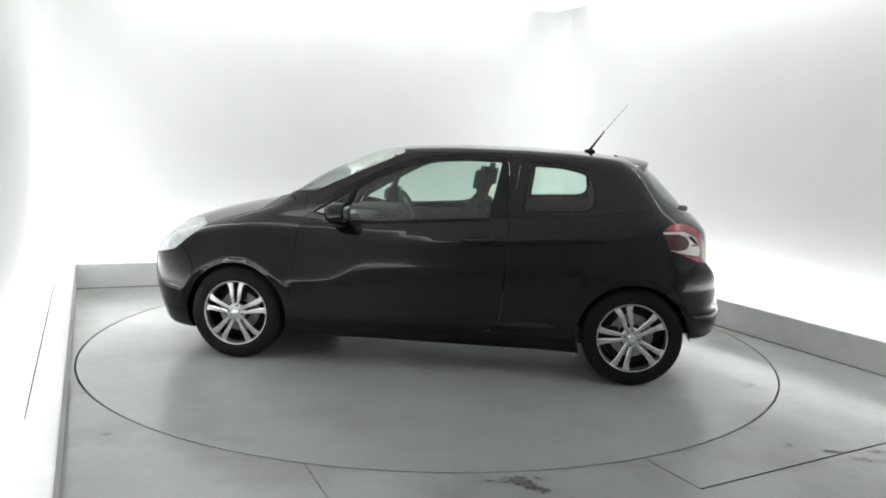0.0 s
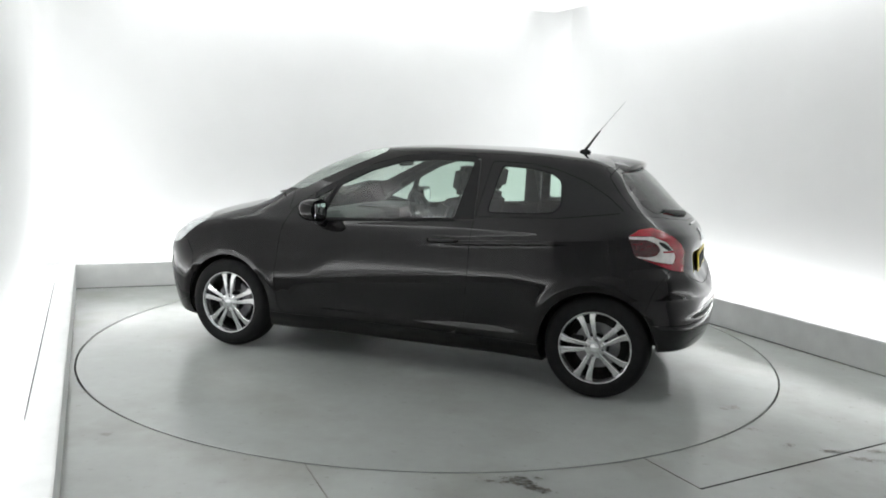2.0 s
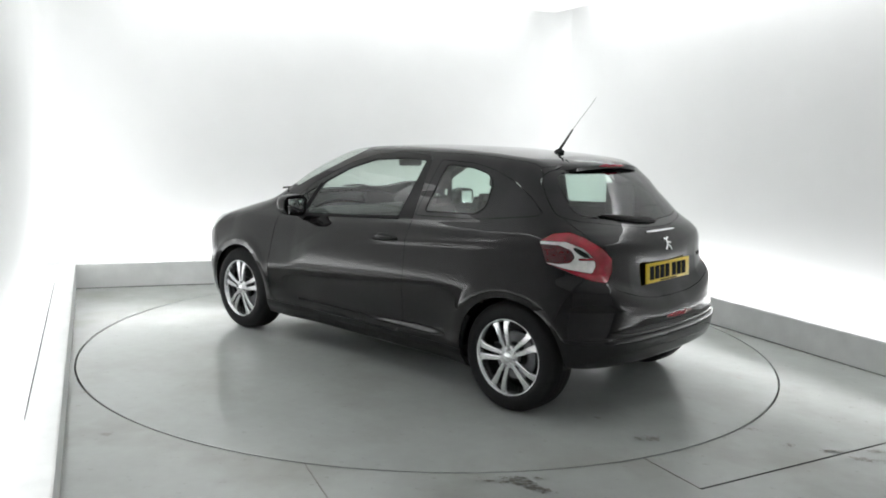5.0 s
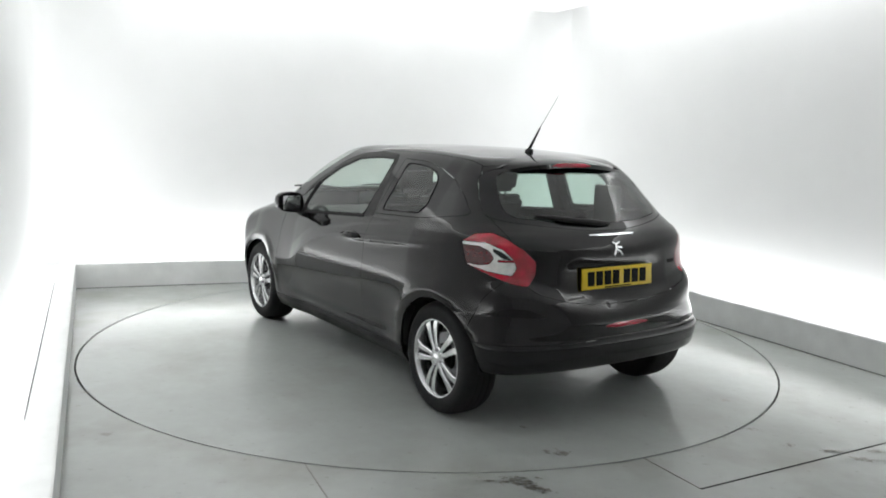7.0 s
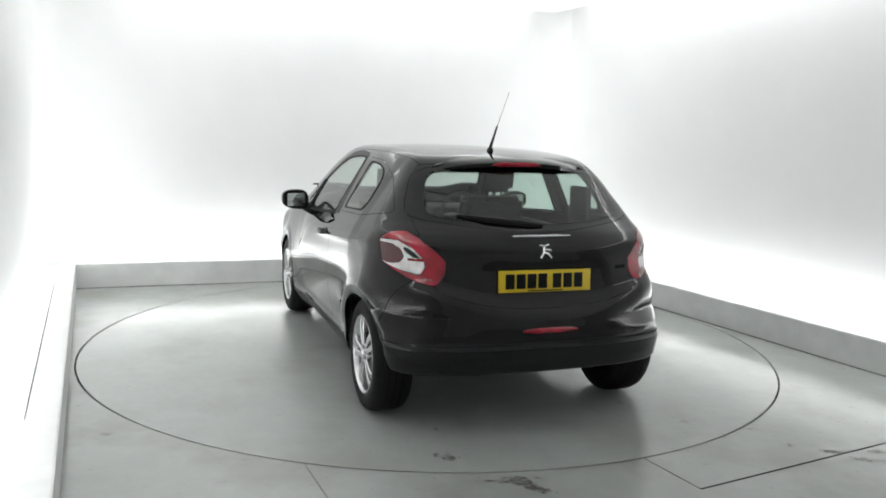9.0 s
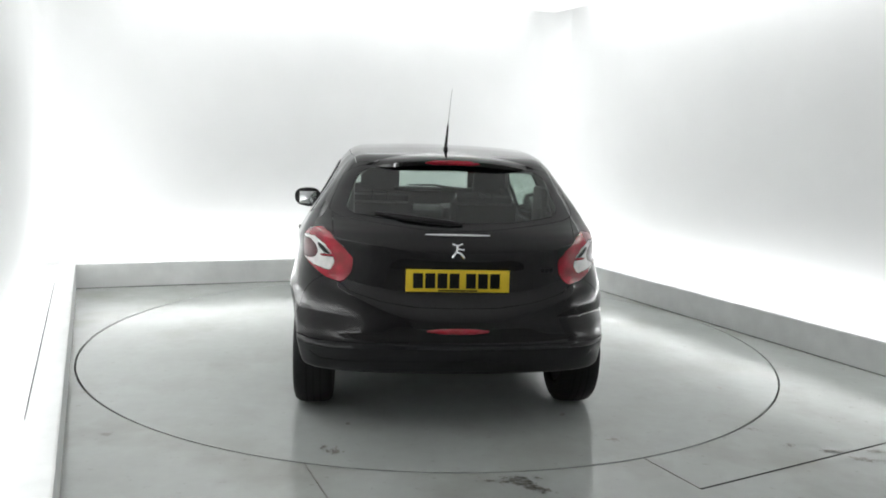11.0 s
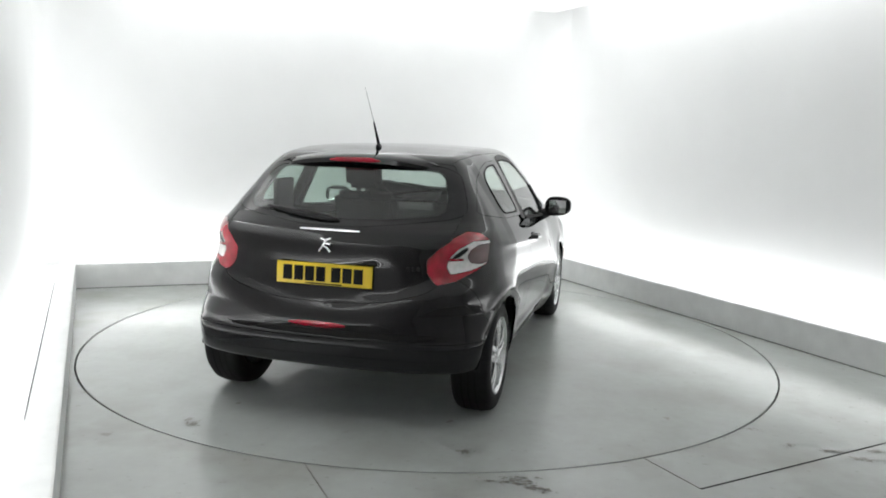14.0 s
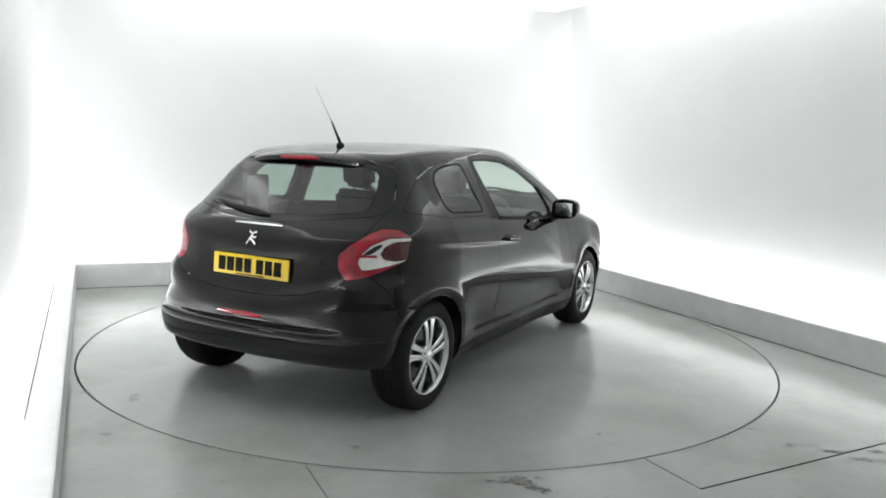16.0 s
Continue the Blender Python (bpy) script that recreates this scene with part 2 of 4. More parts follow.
    # white ledge between upstand and wall, on which the strips lie
    wl, wr = wall_in[1].lerp(wall_in[0], split), wall_in[2].lerp(wall_in[3], split_r)
    for name, ring in (("cove_back", [outer[1], outer[2], wall_in[2], wall_in[1]]), ("cove_left", [klo, outer[1], wall_in[1], wl]), ("cove_right", [outer[2], kro, wr, wall_in[2]])):
        bm = bmesh.new()
        prism(bm, ring, 0, 0.182)
        tagged(part(name, bm, WALL, smooth=False), "white ledge behind the upstand", "ledge", kind="structure")
    # narrow dark gap along the back edge of the side upstand
    a, b = outer[1] + LEFT_DIR * 1.0, outer[1] + LEFT_DIR * 4.3
    bm = bmesh.new()
    prism(bm, [a, b, b + OUT_L * 0.004, a + OUT_L * 0.004], 0.10, KERB_H - 0.002)
    tagged(part("trim", bm, GROOVE, smooth=False), "dark seam along the back of the upstand", "seam", kind="structure")
    # dark strip for dirt and painted-in shadow where each kerb meets the floor
    for a, b in ((inner[1], inner[2]), (inner[2], kr)):
        d = (b - a).normalized()
        nrm = side_of(d)
        bm = bmesh.new()
        prism(bm, [a, a + nrm * 0.006, b + nrm * 0.006, b], 0.0, 0.004)
        tagged(part("trim", bm, GROOVE, smooth=False), "dark joint between upstand and floor, dirt and painted shadow", "joint", kind="structure")
    # ceiling, with a lower tray and lit slots along the walls
    bm = bmesh.new()
    prism(bm, [wall_out[0], wall_out[3], wall_out[2], wall_out[1]], TOP_Z, TOP_Z + 0.1)
    tagged(part("ceiling", bm, CEILING), "white upper ceiling above the lit slots", "ceiling", kind="structure")
    tray = ring_point(COVE - 0.22)
    tray = (FRONT_L + OUT_L * (COVE - 0.22), tray[1], tray[2], FRONT_R + OUT_R * (COVE - 0.22))
    bm = bmesh.new()
    prism(bm, [tray[0], tray[3], tray[2], tray[1]], CEIL_Z, CEIL_Z + 0.05)
    tagged(part("ceiling_tray", bm, CEILING), "white lowered ceiling tray with lit edges", "ceiling", kind="structure")
    # strips: a glowing bar and its light, low behind the kerb and high above the tray
    def strip(name, a, b, z, watts, out, up, label):
        d = (b - a)
        length, d = d.length, d.normalized()
        o = -side_of(d)
        mid = (a + b) / 2
        bm = bmesh.new()
        h = o * 0.012
        prism(bm, [a - h, b - h, b + h, a + h], z - 0.012, z)
        tagged(part(name, bm, STRIP, smooth=False), label, "light strip", group="hidden light strips")
        la = bpy.data.lights.new(name + "_light", "AREA")
        la.shape, la.size, la.size_y, la.energy, la.color = "RECTANGLE", length, 0.05, watts * length, LED
        la.spread = radians(142)
        ob = new(name + "_light", la)
        aim = Vector((o.x * out, o.y * out, up)).normalized()
        x = Vector((d.x, d.y, 0))
        zax = -aim
        yax = zax.cross(x).normalized()
        m = Matrix((x, yax, zax)).transposed().to_4x4()
        m.translation = (mid.x, mid.y, z + 0.015 * (1 if up > 0 else -1))
        ob.matrix_world = m

    lowr = ring_point(COVE - 0.07)
    ll = lowr[1].lerp(lowr[0], split - 0.03)
    lr = lowr[2].lerp(lowr[3], split_r - 0.03)
    for a, b in ((ll, lowr[1].lerp(ll, 0.022)), (lowr[1].lerp(lowr[2], 0.060), lowr[1].lerp(lowr[2], 0.93)), (lowr[2].lerp(lr, 0.05), lr)):
        strip("cove_light_strip", a, b, 0.198, LOW_WATTS, -0.1, 1.0, "cool white light strip hidden behind the upstand")
    top = ring_point(COVE - 0.10)
    tl, tr = top[1].lerp(top[0], split - 0.03), top[2].lerp(top[3], split_r - 0.03)
    for a, b in ((tl, top[1].lerp(tl, 0.14)), (top[1].lerp(top[2], 0.13), top[1].lerp(top[2], 0.905)), (top[2].lerp(tr, 0.07), tr)):
        strip("ceiling_light_strip", a, b, TOP_Z - 0.05, HIGH_WATTS, 0.25, -1.0, "cool white light strip high in the ceiling slot")
    # seams of the floor plates before the table
    def seam(a, b, w=0.008, mat=GROOVE):
        a, b = Vector(a), Vector(b)
        d = (b - a).normalized()
        o = side_of(d) * w / 2
        bm = bmesh.new()
        prism(bm, [a - o, b - o, b + o, a + o], -0.02, 0.0025)
        tagged(part("trim", bm, mat, smooth=False), "thin seam between painted floor plates", "seam", kind="structure")

    seam((-0.556, -2.345), (-0.10, -3.38), 0.004, SCUFF)
    seam((1.04, -2.18), (1.206, -2.509), 0.003, SCUFF)
    seam((1.206, -2.509), (3.30, -1.40), 0.007)
    # scuffs on the floor
    for cx, cy, r, k in ((-1.57, -2.07, 0.024, 1.2), (0.38, -2.48, 0.048, 2.4), (0.47, -2.55, 0.04, 1.8), (1.84, -1.97, 0.025, 1.5), (1.73, -1.75, 0.022, 3.0), (-1.93, -1.45, 0.02, 1.6), (2.02, -2.03, 0.03, 2.0), (2.12, -2.12, 0.035, 2.4), (2.25, -2.02, 0.03, 2.0)):
        scuff(cx, cy, r, k, None)


def scuff(cx, cy, r, k, parent):
    """A ragged scatter of small flakes where the paint is worn off."""
    bm = bmesh.new()
    rnd = random.Random(int(1000 * (cx + 7 * cy)))
    lean = rnd.uniform(-0.4, 0.4)
    for layer in range(46):
        u, v = r * k * rnd.gauss(0, 0.55), r * rnd.gauss(0, 0.42)
        x, y = cx + u * math.cos(lean) - v * math.sin(lean), cy + u * math.sin(lean) + v * math.cos(lean)
        q = r * rnd.uniform(0.04, 0.26) * math.exp(-0.4 * (u / (r * k)) ** 2)
        ph, ph2 = rnd.random() * 6, rnd.random() * 6
        vs = [bm.verts.new((x + q * 1.5 * math.cos(a) * (1 + 0.35 * math.sin(3 * a + ph)), y + q * math.sin(a) * (1 + 0.3 * math.cos(2 * a + ph2)), 0.0015 + 0.00005 * layer))
              for a in [2 * math.pi * i / 9 for i in range(9)]]
        bm.faces.new(vs)
    ob = part("scuff_mark", bm, SCUFF, parent, smooth=False)
    if parent is None:
        tagged(ob, "dark worn scuff on the grey floor paint", "stain", kind="stuff")


def turntable():
    bm = bmesh.new()
    n = 160
    prism(bm, [(2.404 * math.cos(2 * math.pi * i / n), 2.404 * math.sin(2 * math.pi * i / n)) for i in range(n)], -0.04, 0.0)
    ob = part("turntable", bm, TABLE, smooth=False)
    tagged(ob, "round grey painted turntable set flush in the floor", "turntable")
    return ob


# ---- the car: x forward, y to its left, z up, origin between the axles on the ground ----
AXLE = 1.269
HUB_Z, TYRE_R = 0.302, 0.308


def curve_of(pairs):
    """A smooth curve through (at, value) pairs."""
    pairs = sorted(pairs)
    xs, ys = np.array([p[0] for p in pairs]), np.array([p[1] for p in pairs])
    d = np.diff(ys) / np.diff(xs)
    m = np.concatenate([[d[0]], np.where(d[:-1] * d[1:] > 0, 2 * d[:-1] * d[1:] / (d[:-1] + d[1:] + 1e-12 * np.sign(d[:-1] + d[1:] + 1e-15)), 0), [d[-1]]])

    def f(x):
        x = np.clip(x, xs[0], xs[-1])
        i = np.clip(np.searchsorted(xs, x) - 1, 0, len(xs) - 2)
        h = xs[i + 1] - xs[i]
        t = (x - xs[i]) / h
        return (ys[i] * (1 + 2 * t) * (1 - t) ** 2 + m[i] * h * t * (1 - t) ** 2 + ys[i + 1] * t * t * (3 - 2 * t) + m[i + 1] * h * t * t * (t - 1))
    return f


TOP = curve_of([(2.10, 0.72), (1.98, 0.80), (1.85, 0.86), (1.65, 0.925), (1.40, 0.985), (1.22, 1.025), (1.12, 1.055), (0.95, 1.150), (0.81, 1.235), (0.60, 1.330), (0.395, 1.400),
                (0.25, 1.420), (0.10, 1.431), (-0.2, 1.439), (-0.5, 1.438), (-0.8, 1.428), (-1.0, 1.413), (-1.2, 1.390), (-1.34, 1.365), (-1.6, 1.31)])
NOSE = curve_of([(0.1, 1.93), (0.22, 1.985), (0.35, 2.03), (0.5, 2.058), (0.62, 2.06), (0.72, 2.035), (0.82, 1.97), (1.0, 1.8)])
TAIL = curve_of([(0.15, -1.774), (0.25, -1.814), (0.34, -1.846), (0.40, -1.861), (0.445, -1.866), (0.462, -1.862), (0.480, -1.855), (0.51, -1.862), (0.55, -1.863), (0.585, -1.856), (0.615, -1.840), (0.645, -1.815), (0.668, -1.797), (0.69, -1.787),
                 (0.78, -1.775), (0.86, -1.770), (0.92, -1.758), (0.97, -1.728), (1.015, -1.690), (1.06, -1.630), (1.15, -1.543), (1.25, -1.446), (1.34, -1.348), (1.45, -1.234)])
WIDE = curve_of([(0.12, 0.775), (0.20, 0.805), (0.26, 0.838), (0.34, 0.850), (0.45, 0.858), (0.54, 0.8645), (0.67, 0.866), (0.80, 0.857), (0.86, 0.850), (0.91, 0.838), (0.96, 0.815), (1.02, 0.796)])
PLAN = curve_of([(2.1, 0.80), (1.9, 0.90), (1.7, 0.952), (1.5, 0.962), (1.27, 0.978), (0.9, 0.988), (0.3, 1.0), (-0.6, 1.0), (-1.0, 1.0), (-1.27, 0.995), (-1.5, 0.955), (-1.7, 0.905), (-1.9, 0.84)])
BELT = curve_of([(2.1, 0.80), (1.6, 0.86), (1.1, 0.905), (0.6, 0.925), (0.0, 0.965), (-0.5, 1.005), (-1.0, 1.03), (-1.9, 1.04)])
CREST = curve_of([(-1.8, 0.90), (-1.0, 0.895), (-0.48, 0.862), (-0.19, 0.834), (0.05, 0.803), (0.25, 0.765), (0.42, 0.700), (0.55, 0.625), (0.65, 0.575), (0.90, 0.560), (2.1, 0.56)])
LEAN = curve_of([(2.1, 1.2), (1.2, 0.75), (0.6, 0.42), (0.0, 0.34), (-0.6, 0.36), (-1.0, 0.45), (-1.4, 0.60), (-1.9, 0.66)])


def smax(a, b, k):
    h = np.maximum(k - np.abs(a - b), 0) / k
    return np.maximum(a, b) + h * h * k * 0.25


def bumpf(x, c, w):
    return np.exp(-((x - c) / w) ** 2)


def body_field(x, y, z):
    """Below nought inside the car's body."""
    xe = x + 0.11 * y * y * np.clip((x + 0.2) / 0.8, 0, 1)
    zt = TOP(xe) - (0.024 + 0.030 * np.clip((x - 0.7) / 0.8, 0, 1)) * y * y / 0.36
    slope = (TOP(xe + 0.01) - TOP(xe - 0.01)) / 0.02
    f_top = (z - zt) / np.sqrt(1 + slope ** 2)
    belt = BELT(x)
    low = WIDE(np.minimum(z, belt) - (belt - 0.96) * np.clip((z - 0.75) / 0.2, 0, 1))
    over = np.maximum(z - belt, 0)
    ws = low * PLAN(x) - LEAN(x) * over - 0.42 * over ** 2
    # side sculpting: hollow along the doors, shoulder crease, arch lips, sill step
    mid = np.clip((0.78 - x) / 0.35, 0, 1) * np.clip((x + 1.10) / 0.45, 0, 1)
    mid = mid * mid * (3 - 2 * mid)
    under = 0.565 - 0.095 * x - z
    under = 0.5 * (under + np.sqrt(under ** 2 + 0.00012))
    ws = ws - 0.150 * np.minimum(under, 0.24) * mid + 0.010 * bumpf(z, 0.325, 0.03) * mid
    crest = z - CREST(x)
    crest = 0.5 * (crest + np.sqrt(crest ** 2 + 0.00008))
    ws = ws - (0.105 * np.minimum(crest, 0.30) + 0.095 * np.minimum(crest, 0.10)) * np.clip((x + 1.5) / 0.4, 0, 1) * np.clip((1.9 - x) / 0.5, 0, 1)
    ws = ws + 0.007 * bumpf(z, 0.835 - 0.075 * x, 0.020) * np.clip((0.1 - x) / 0.5, 0, 1) * np.clip((x + 1.35) / 0.2, 0, 1)
    for cx in (AXLE, -AXLE):
        r = np.sqrt((x - cx) ** 2 + (z - HUB_Z) ** 2)
        ws = ws + (0.010 * bumpf(r, 0.385, 0.034) + 0.006 * bumpf(r, 0.40, 0.12)) * np.clip((z - 0.24) / 0.22, 0.1, 1)
    ws = ws - 0.050 * np.clip((-x - 1.0) / 0.6, 0, 1) * np.clip((z - 0.62) / 0.25, 0, 1)
    f_side = y - ws
    f_front = (x - (NOSE(z) - 0.29 * y * y - 0.55 * np.abs(y) ** 6)) * 0.93
    upper = np.clip((z - 1.0) / 0.2, 0, 1)
    vee = 0.115 * np.clip((np.abs(y) - 0.12) / 0.48, 0, 1) ** 1.4
    lift = np.clip((z - 0.46) / 0.26, 0, 1)
    zz = z - vee * lift * lift * (3 - 2 * lift) * np.clip((1.02 - z) / 0.18, 0, 1)
    squat = np.clip((0.60 - z) / 0.14, 0, 1)
    rear = TAIL(zz) + (0.20 + 0.10 * upper - 0.07 * squat) * y * y + (0.66 + 0.16 * upper - 0.24 * squat) * np.abs(y) ** 6
    # plate recess in the tailgate
    rec = np.clip((0.40 - np.abs(y)) / 0.13, 0, 1) * np.clip((z - 0.680) / 0.045, 0, 1) * np.clip((0.905 - z) / 0.075, 0, 1)
    rear = rear + 0.012 * rec
    ts = (TAIL(z + 0.01) - TAIL(z - 0.01)) / 0.02
    f_rear = (rear - x) / np.sqrt(1 + ts ** 2)
    f_bot = 0.175 + 0.135 * np.clip((-x - 1.2) / 0.3, 0, 1) + 0.03 * np.clip((x - 1.6) / 0.4, 0, 1) - z
    f = smax(f_top, f_side, 0.065)
    f = smax(f, f_front, 0.09)
    f = smax(f, f_rear, 0.075)
    return smax(f, f_bot, 0.03)


def body_shell():
    """Half the body (y from 0 outwards) as one even quad skin on the field."""
    lo, hi = np.array([-2.0, 0.0, 0.10]), np.array([2.2, 1.0, 1.60])
    nx, ny, nz = 200, 46, 100
    gx, gy, gz = np.linspace(lo[0], hi[0], nx + 1), np.linspace(0, hi[1], ny + 1), np.linspace(lo[2], hi[2], nz + 1)
    index, pts, quads = {}, [], []

    def vert(i, j, k):
        key = (i, j, k)
        if key not in index:
            index[key] = len(pts)
            pts.append((gx[i], gy[j], gz[k]))
        return index[key]

    for i in range(nx):
        for j in range(ny):
            quads.append((vert(i, j, nz), vert(i + 1, j, nz), vert(i + 1, j + 1, nz), vert(i, j + 1, nz)))
            quads.append((vert(i, j, 0), vert(i, j + 1, 0), vert(i + 1, j + 1, 0), vert(i + 1, j, 0)))
        for k in range(nz):
            quads.append((vert(i, ny, k), vert(i, ny, k + 1), vert(i + 1, ny, k + 1), vert(i + 1, ny, k)))
    for j in range(ny):
        for k in range(nz):
            quads.append((vert(0, j, k), vert(0, j, k + 1), vert(0, j + 1, k + 1), vert(0, j + 1, k)))
            quads.append((vert(nx, j, k), vert(nx, j + 1, k), vert(nx, j + 1, k + 1), vert(nx, j, k + 1)))
    p = np.array(pts)
    core = np.clip(p, [-1.25, 0.0, 0.45], [1.45, 0.50, 0.72])
    d = p - core
    a, b = np.zeros(len(p)), np.ones(len(p)) * 1.2
    for _ in range(36):
        m = (a + b) / 2
        q = core + d * m[:, None]
        inside = body_field(q[:, 0], q[:, 1], q[:, 2]) < 0
        a, b = np.where(inside, m, a), np.where(inside, b, m)
    q = core + d * a[:, None]
    bm = bmesh.new()
    vs = [bm.verts.new(c) for c in q]
    for f in quads:
        bm.faces.new([vs[i] for i in f])
    bm.normal_update()
    return bm


def in_poly(poly, a, b):
    """Inside a convex outline, either way round."""
    sign = 0
    for (x0, y0), (x1, y1) in zip(poly, poly[1:] + poly[:1]):
        c = (x1 - x0) * (b - y0) - (y1 - y0) * (a - x0)
        if abs(c) < 1e-9:
            continue
        if sign == 0:
            sign = 1 if c > 0 else -1
        elif (c > 0) != (sign > 0):
            return False
    return True


def rounded(poly, r=0.03, steps=3):
    """The outline with its corners cut round."""
    out = []
    n = len(poly)
    for i in range(n):
        p, a, b = Vector(poly[i]), Vector(poly[i - 1]), Vector(poly[(i + 1) % n])
        q = min(r, 0.4 * (a - p).length, 0.4 * (b - p).length)
        s, e = p + (a - p).normalized() * q, p + (b - p).normalized() * q
        for k in range(steps + 1):
            t = k / steps
            v = s * (1 - t) ** 2 + p * 2 * t * (1 - t) + e * t * t
            out.append((v.x, v.y))
    return out


SIDE, REAR, PLANVIEW = (0, 2), (1, 2), (0, 1)


def cut(bm, poly, axes, want):
    """Cut the skin along an outline seen along the third axis, where want(face) holds."""
    ax, ay = axes
    xs, ys = [p[0] for p in poly], [p[1] for p in poly]
    x0, x1, y0, y1 = min(xs) - 0.03, max(xs) + 0.03, min(ys) - 0.03, max(ys) + 0.03
    near = set()
    for f in bm.faces:
        c = f.calc_center_median()
        if x0 < c[ax] < x1 and y0 < c[ay] < y1 and want(c, f.normal):
            near.add(f)
    for (a, b), (c, d) in zip(poly, poly[1:] + poly[:1]):
        co, no = [0, 0, 0], [0, 0, 0]
        co[ax], co[ay] = a, b
        no[ax], no[ay] = d - b, a - c
        ln = math.hypot(no[ax], no[ay])
        if ln < 1e-6:
            continue
        # only faces that the edge itself comes near
        lx, hx, ly, hy = min(a, c) - 0.05, max(a, c) + 0.05, min(b, d) - 0.05, max(b, d) + 0.05
        sel = []
        for f in near:
            if not f.is_valid:
                continue
            q = f.calc_center_median()
            if lx < q[ax] < hx and ly < q[ay] < hy:
                sel.append(f)
        geom = list({e for f in sel for e in f.edges}) + list({v for f in sel for v in f.verts}) + sel
        got = bmesh.ops.bisect_plane(bm, geom=geom, plane_co=co, plane_no=no, dist=1e-5)
        near.update(f for f in got["geom"] if isinstance(f, bmesh.types.BMFace))
        for e in got["geom_cut"]:
            if isinstance(e, bmesh.types.BMEdge):
                near.update(e.link_faces)


DOOR = rounded([(0.885, 0.52), (0.86, 0.32), (0.80, 0.285), (-0.38, 0.285), (-0.455, 0.36), (-0.485, 0.70), (-0.490, 1.02), (-0.46, 1.372), (-0.2, 1.385), (0.06, 1.366), (0.30, 1.296), (0.60, 1.142), (0.80, 1.00), (0.865, 0.86)], 0.05)
DOOR_GLASS = rounded([(0.575, 0.935), (0.490, 1.155), (0.28, 1.262), (0.06, 1.328), (-0.20, 1.348), (-0.425, 1.345), (-0.365, 0.998)], 0.02)
FIXED_GLASS = rounded([(0.615, 0.950), (0.535, 1.130), (0.78, 0.985)], 0.015)
QUARTER_GLASS = rounded([(-0.565, 1.045), (-0.605, 1.328), (-0.80, 1.320), (-0.93, 1.292), (-0.990, 1.250), (-1.012, 1.110), (-0.965, 1.064)], 0.03)
# black border; its wide rear part paints in the dark cabin behind the glass
QUARTER_SHADED_BORDER = rounded([(-0.497, 1.018), (-0.540, 1.352), (-0.80, 1.345), (-0.97, 1.312), (-1.13, 1.255), (-1.27, 1.178), (-1.365, 1.102), (-1.345, 1.085), (-1.0, 1.040)], 0.02)
BELT_UP = [(0.66, 0.921), (-0.60, 1.005), (-0.60, 1.50), (0.66, 1.50)]
REAR_GLASS = rounded([(-0.5, 1.338), (0.30, 1.336), (0.50, 1.324), (0.58, 1.285), (0.645, 1.144), (0.658, 1.090), (0.59, 1.066), (0.33, 1.038), (0.14, 1.020), (-0.5, 1.014)], 0.03)
REAR_CLEAR = rounded([(-0.5, 1.326), (0.46, 1.312), (0.515, 1.272), (0.565, 1.120), (0.53, 1.085), (0.30, 1.060), (-0.5, 1.042)], 0.03)
TAILGATE = rounded([(-0.6, 1.352), (0.30, 1.350), (0.535, 1.338), (0.640, 1.09), (0.600, 0.765), (0.545, 0.720), (0.37, 0.672), (0.2, 0.648), (-0.6, 0.636)], 0.03)
# outlines of the tail lamp, seen from the car's corner: (way along the corner, height)
LAMP = rounded([(-0.445, 0.965), (-0.515, 1.006), (-0.60, 1.015), (-0.68, 0.990), (-0.775, 0.936), (-0.836, 0.878), (-0.836, 0.810), (-0.805, 0.757), (-0.707, 0.772), (-0.62, 0.800), (-0.478, 0.853)], 0.015)
LAMP_INNER = rounded([(-0.40, 0.948), (-0.545, 0.948), (-0.602, 0.925), (-0.625, 0.890), (-0.602, 0.860), (-0.54, 0.851), (-0.40, 0.862)], 0.012)
LAMP_CLEAR = rounded([(-0.42, 0.964), (-0.578, 0.968), (-0.672, 0.934), (-0.724, 0.888), (-0.742, 0.846), (-0.720, 0.806), (-0.587, 0.826), (-0.47, 0.853)], 0.012)
LAMP_SLOT = [(-0.645, 0.884), (-0.76, 0.888), (-0.76, 0.874), (-0.645, 0.874)]
HEADLAMP = rounded([(1.50, 0.873), (1.62, 0.890), (2.3, 0.800), (2.3, 0.640), (1.90, 0.655), (1.70, 0.705)], 0.03)
SCREEN = rounded([(1.10, -0.5), (1.10, 0.15), (1.04, 0.42), (0.90, 0.615), (0.80, 0.655), (0.30, 0.560), (0.20, 0.52), (0.24, 0.3), (0.26, -0.5)], 0.03)
BONNET = rounded([(1.16, -0.5), (1.16, 0.15), (1.09, 0.45), (1.00, 0.69), (1.5, 0.675), (1.72, 0.605), (1.88, 0.42), (1.95, 0.2), (1.96, -0.5)], 0.03)


ROOF = rounded([(0.34, -0.5), (0.33, 0.48), (0.10, 0.545), (-0.60, 0.565), (-1.00, 0.550), (-1.26, 0.515), (-1.33, 0.44), (-1.34, -0.5)], 0.04)
REAR_BUMPER = rounded([(-2.2, 0.80), (-1.66, 0.80), (-1.575, 0.66), (-1.54, 0.55), (-1.53, 0.1), (-2.2, 0.1)], 0.02)
FRONT_BUMPER = rounded([(2.3, 0.80), (1.62, 0.72), (1.56, 0.62), (1.55, 0.1), (2.3, 0.1)], 0.02)
PILLAR_FOOT = [(0.60, 0.985), (0.84, 0.985), (0.84, 1.2), (0.60, 1.2)]
LAMP_DARK = [(-0.618, 0.940), (-0.655, 0.928), (-0.695, 0.903), (-0.712, 0.886), (-0.680, 0.886), (-0.648, 0.906), (-0.618, 0.924)]


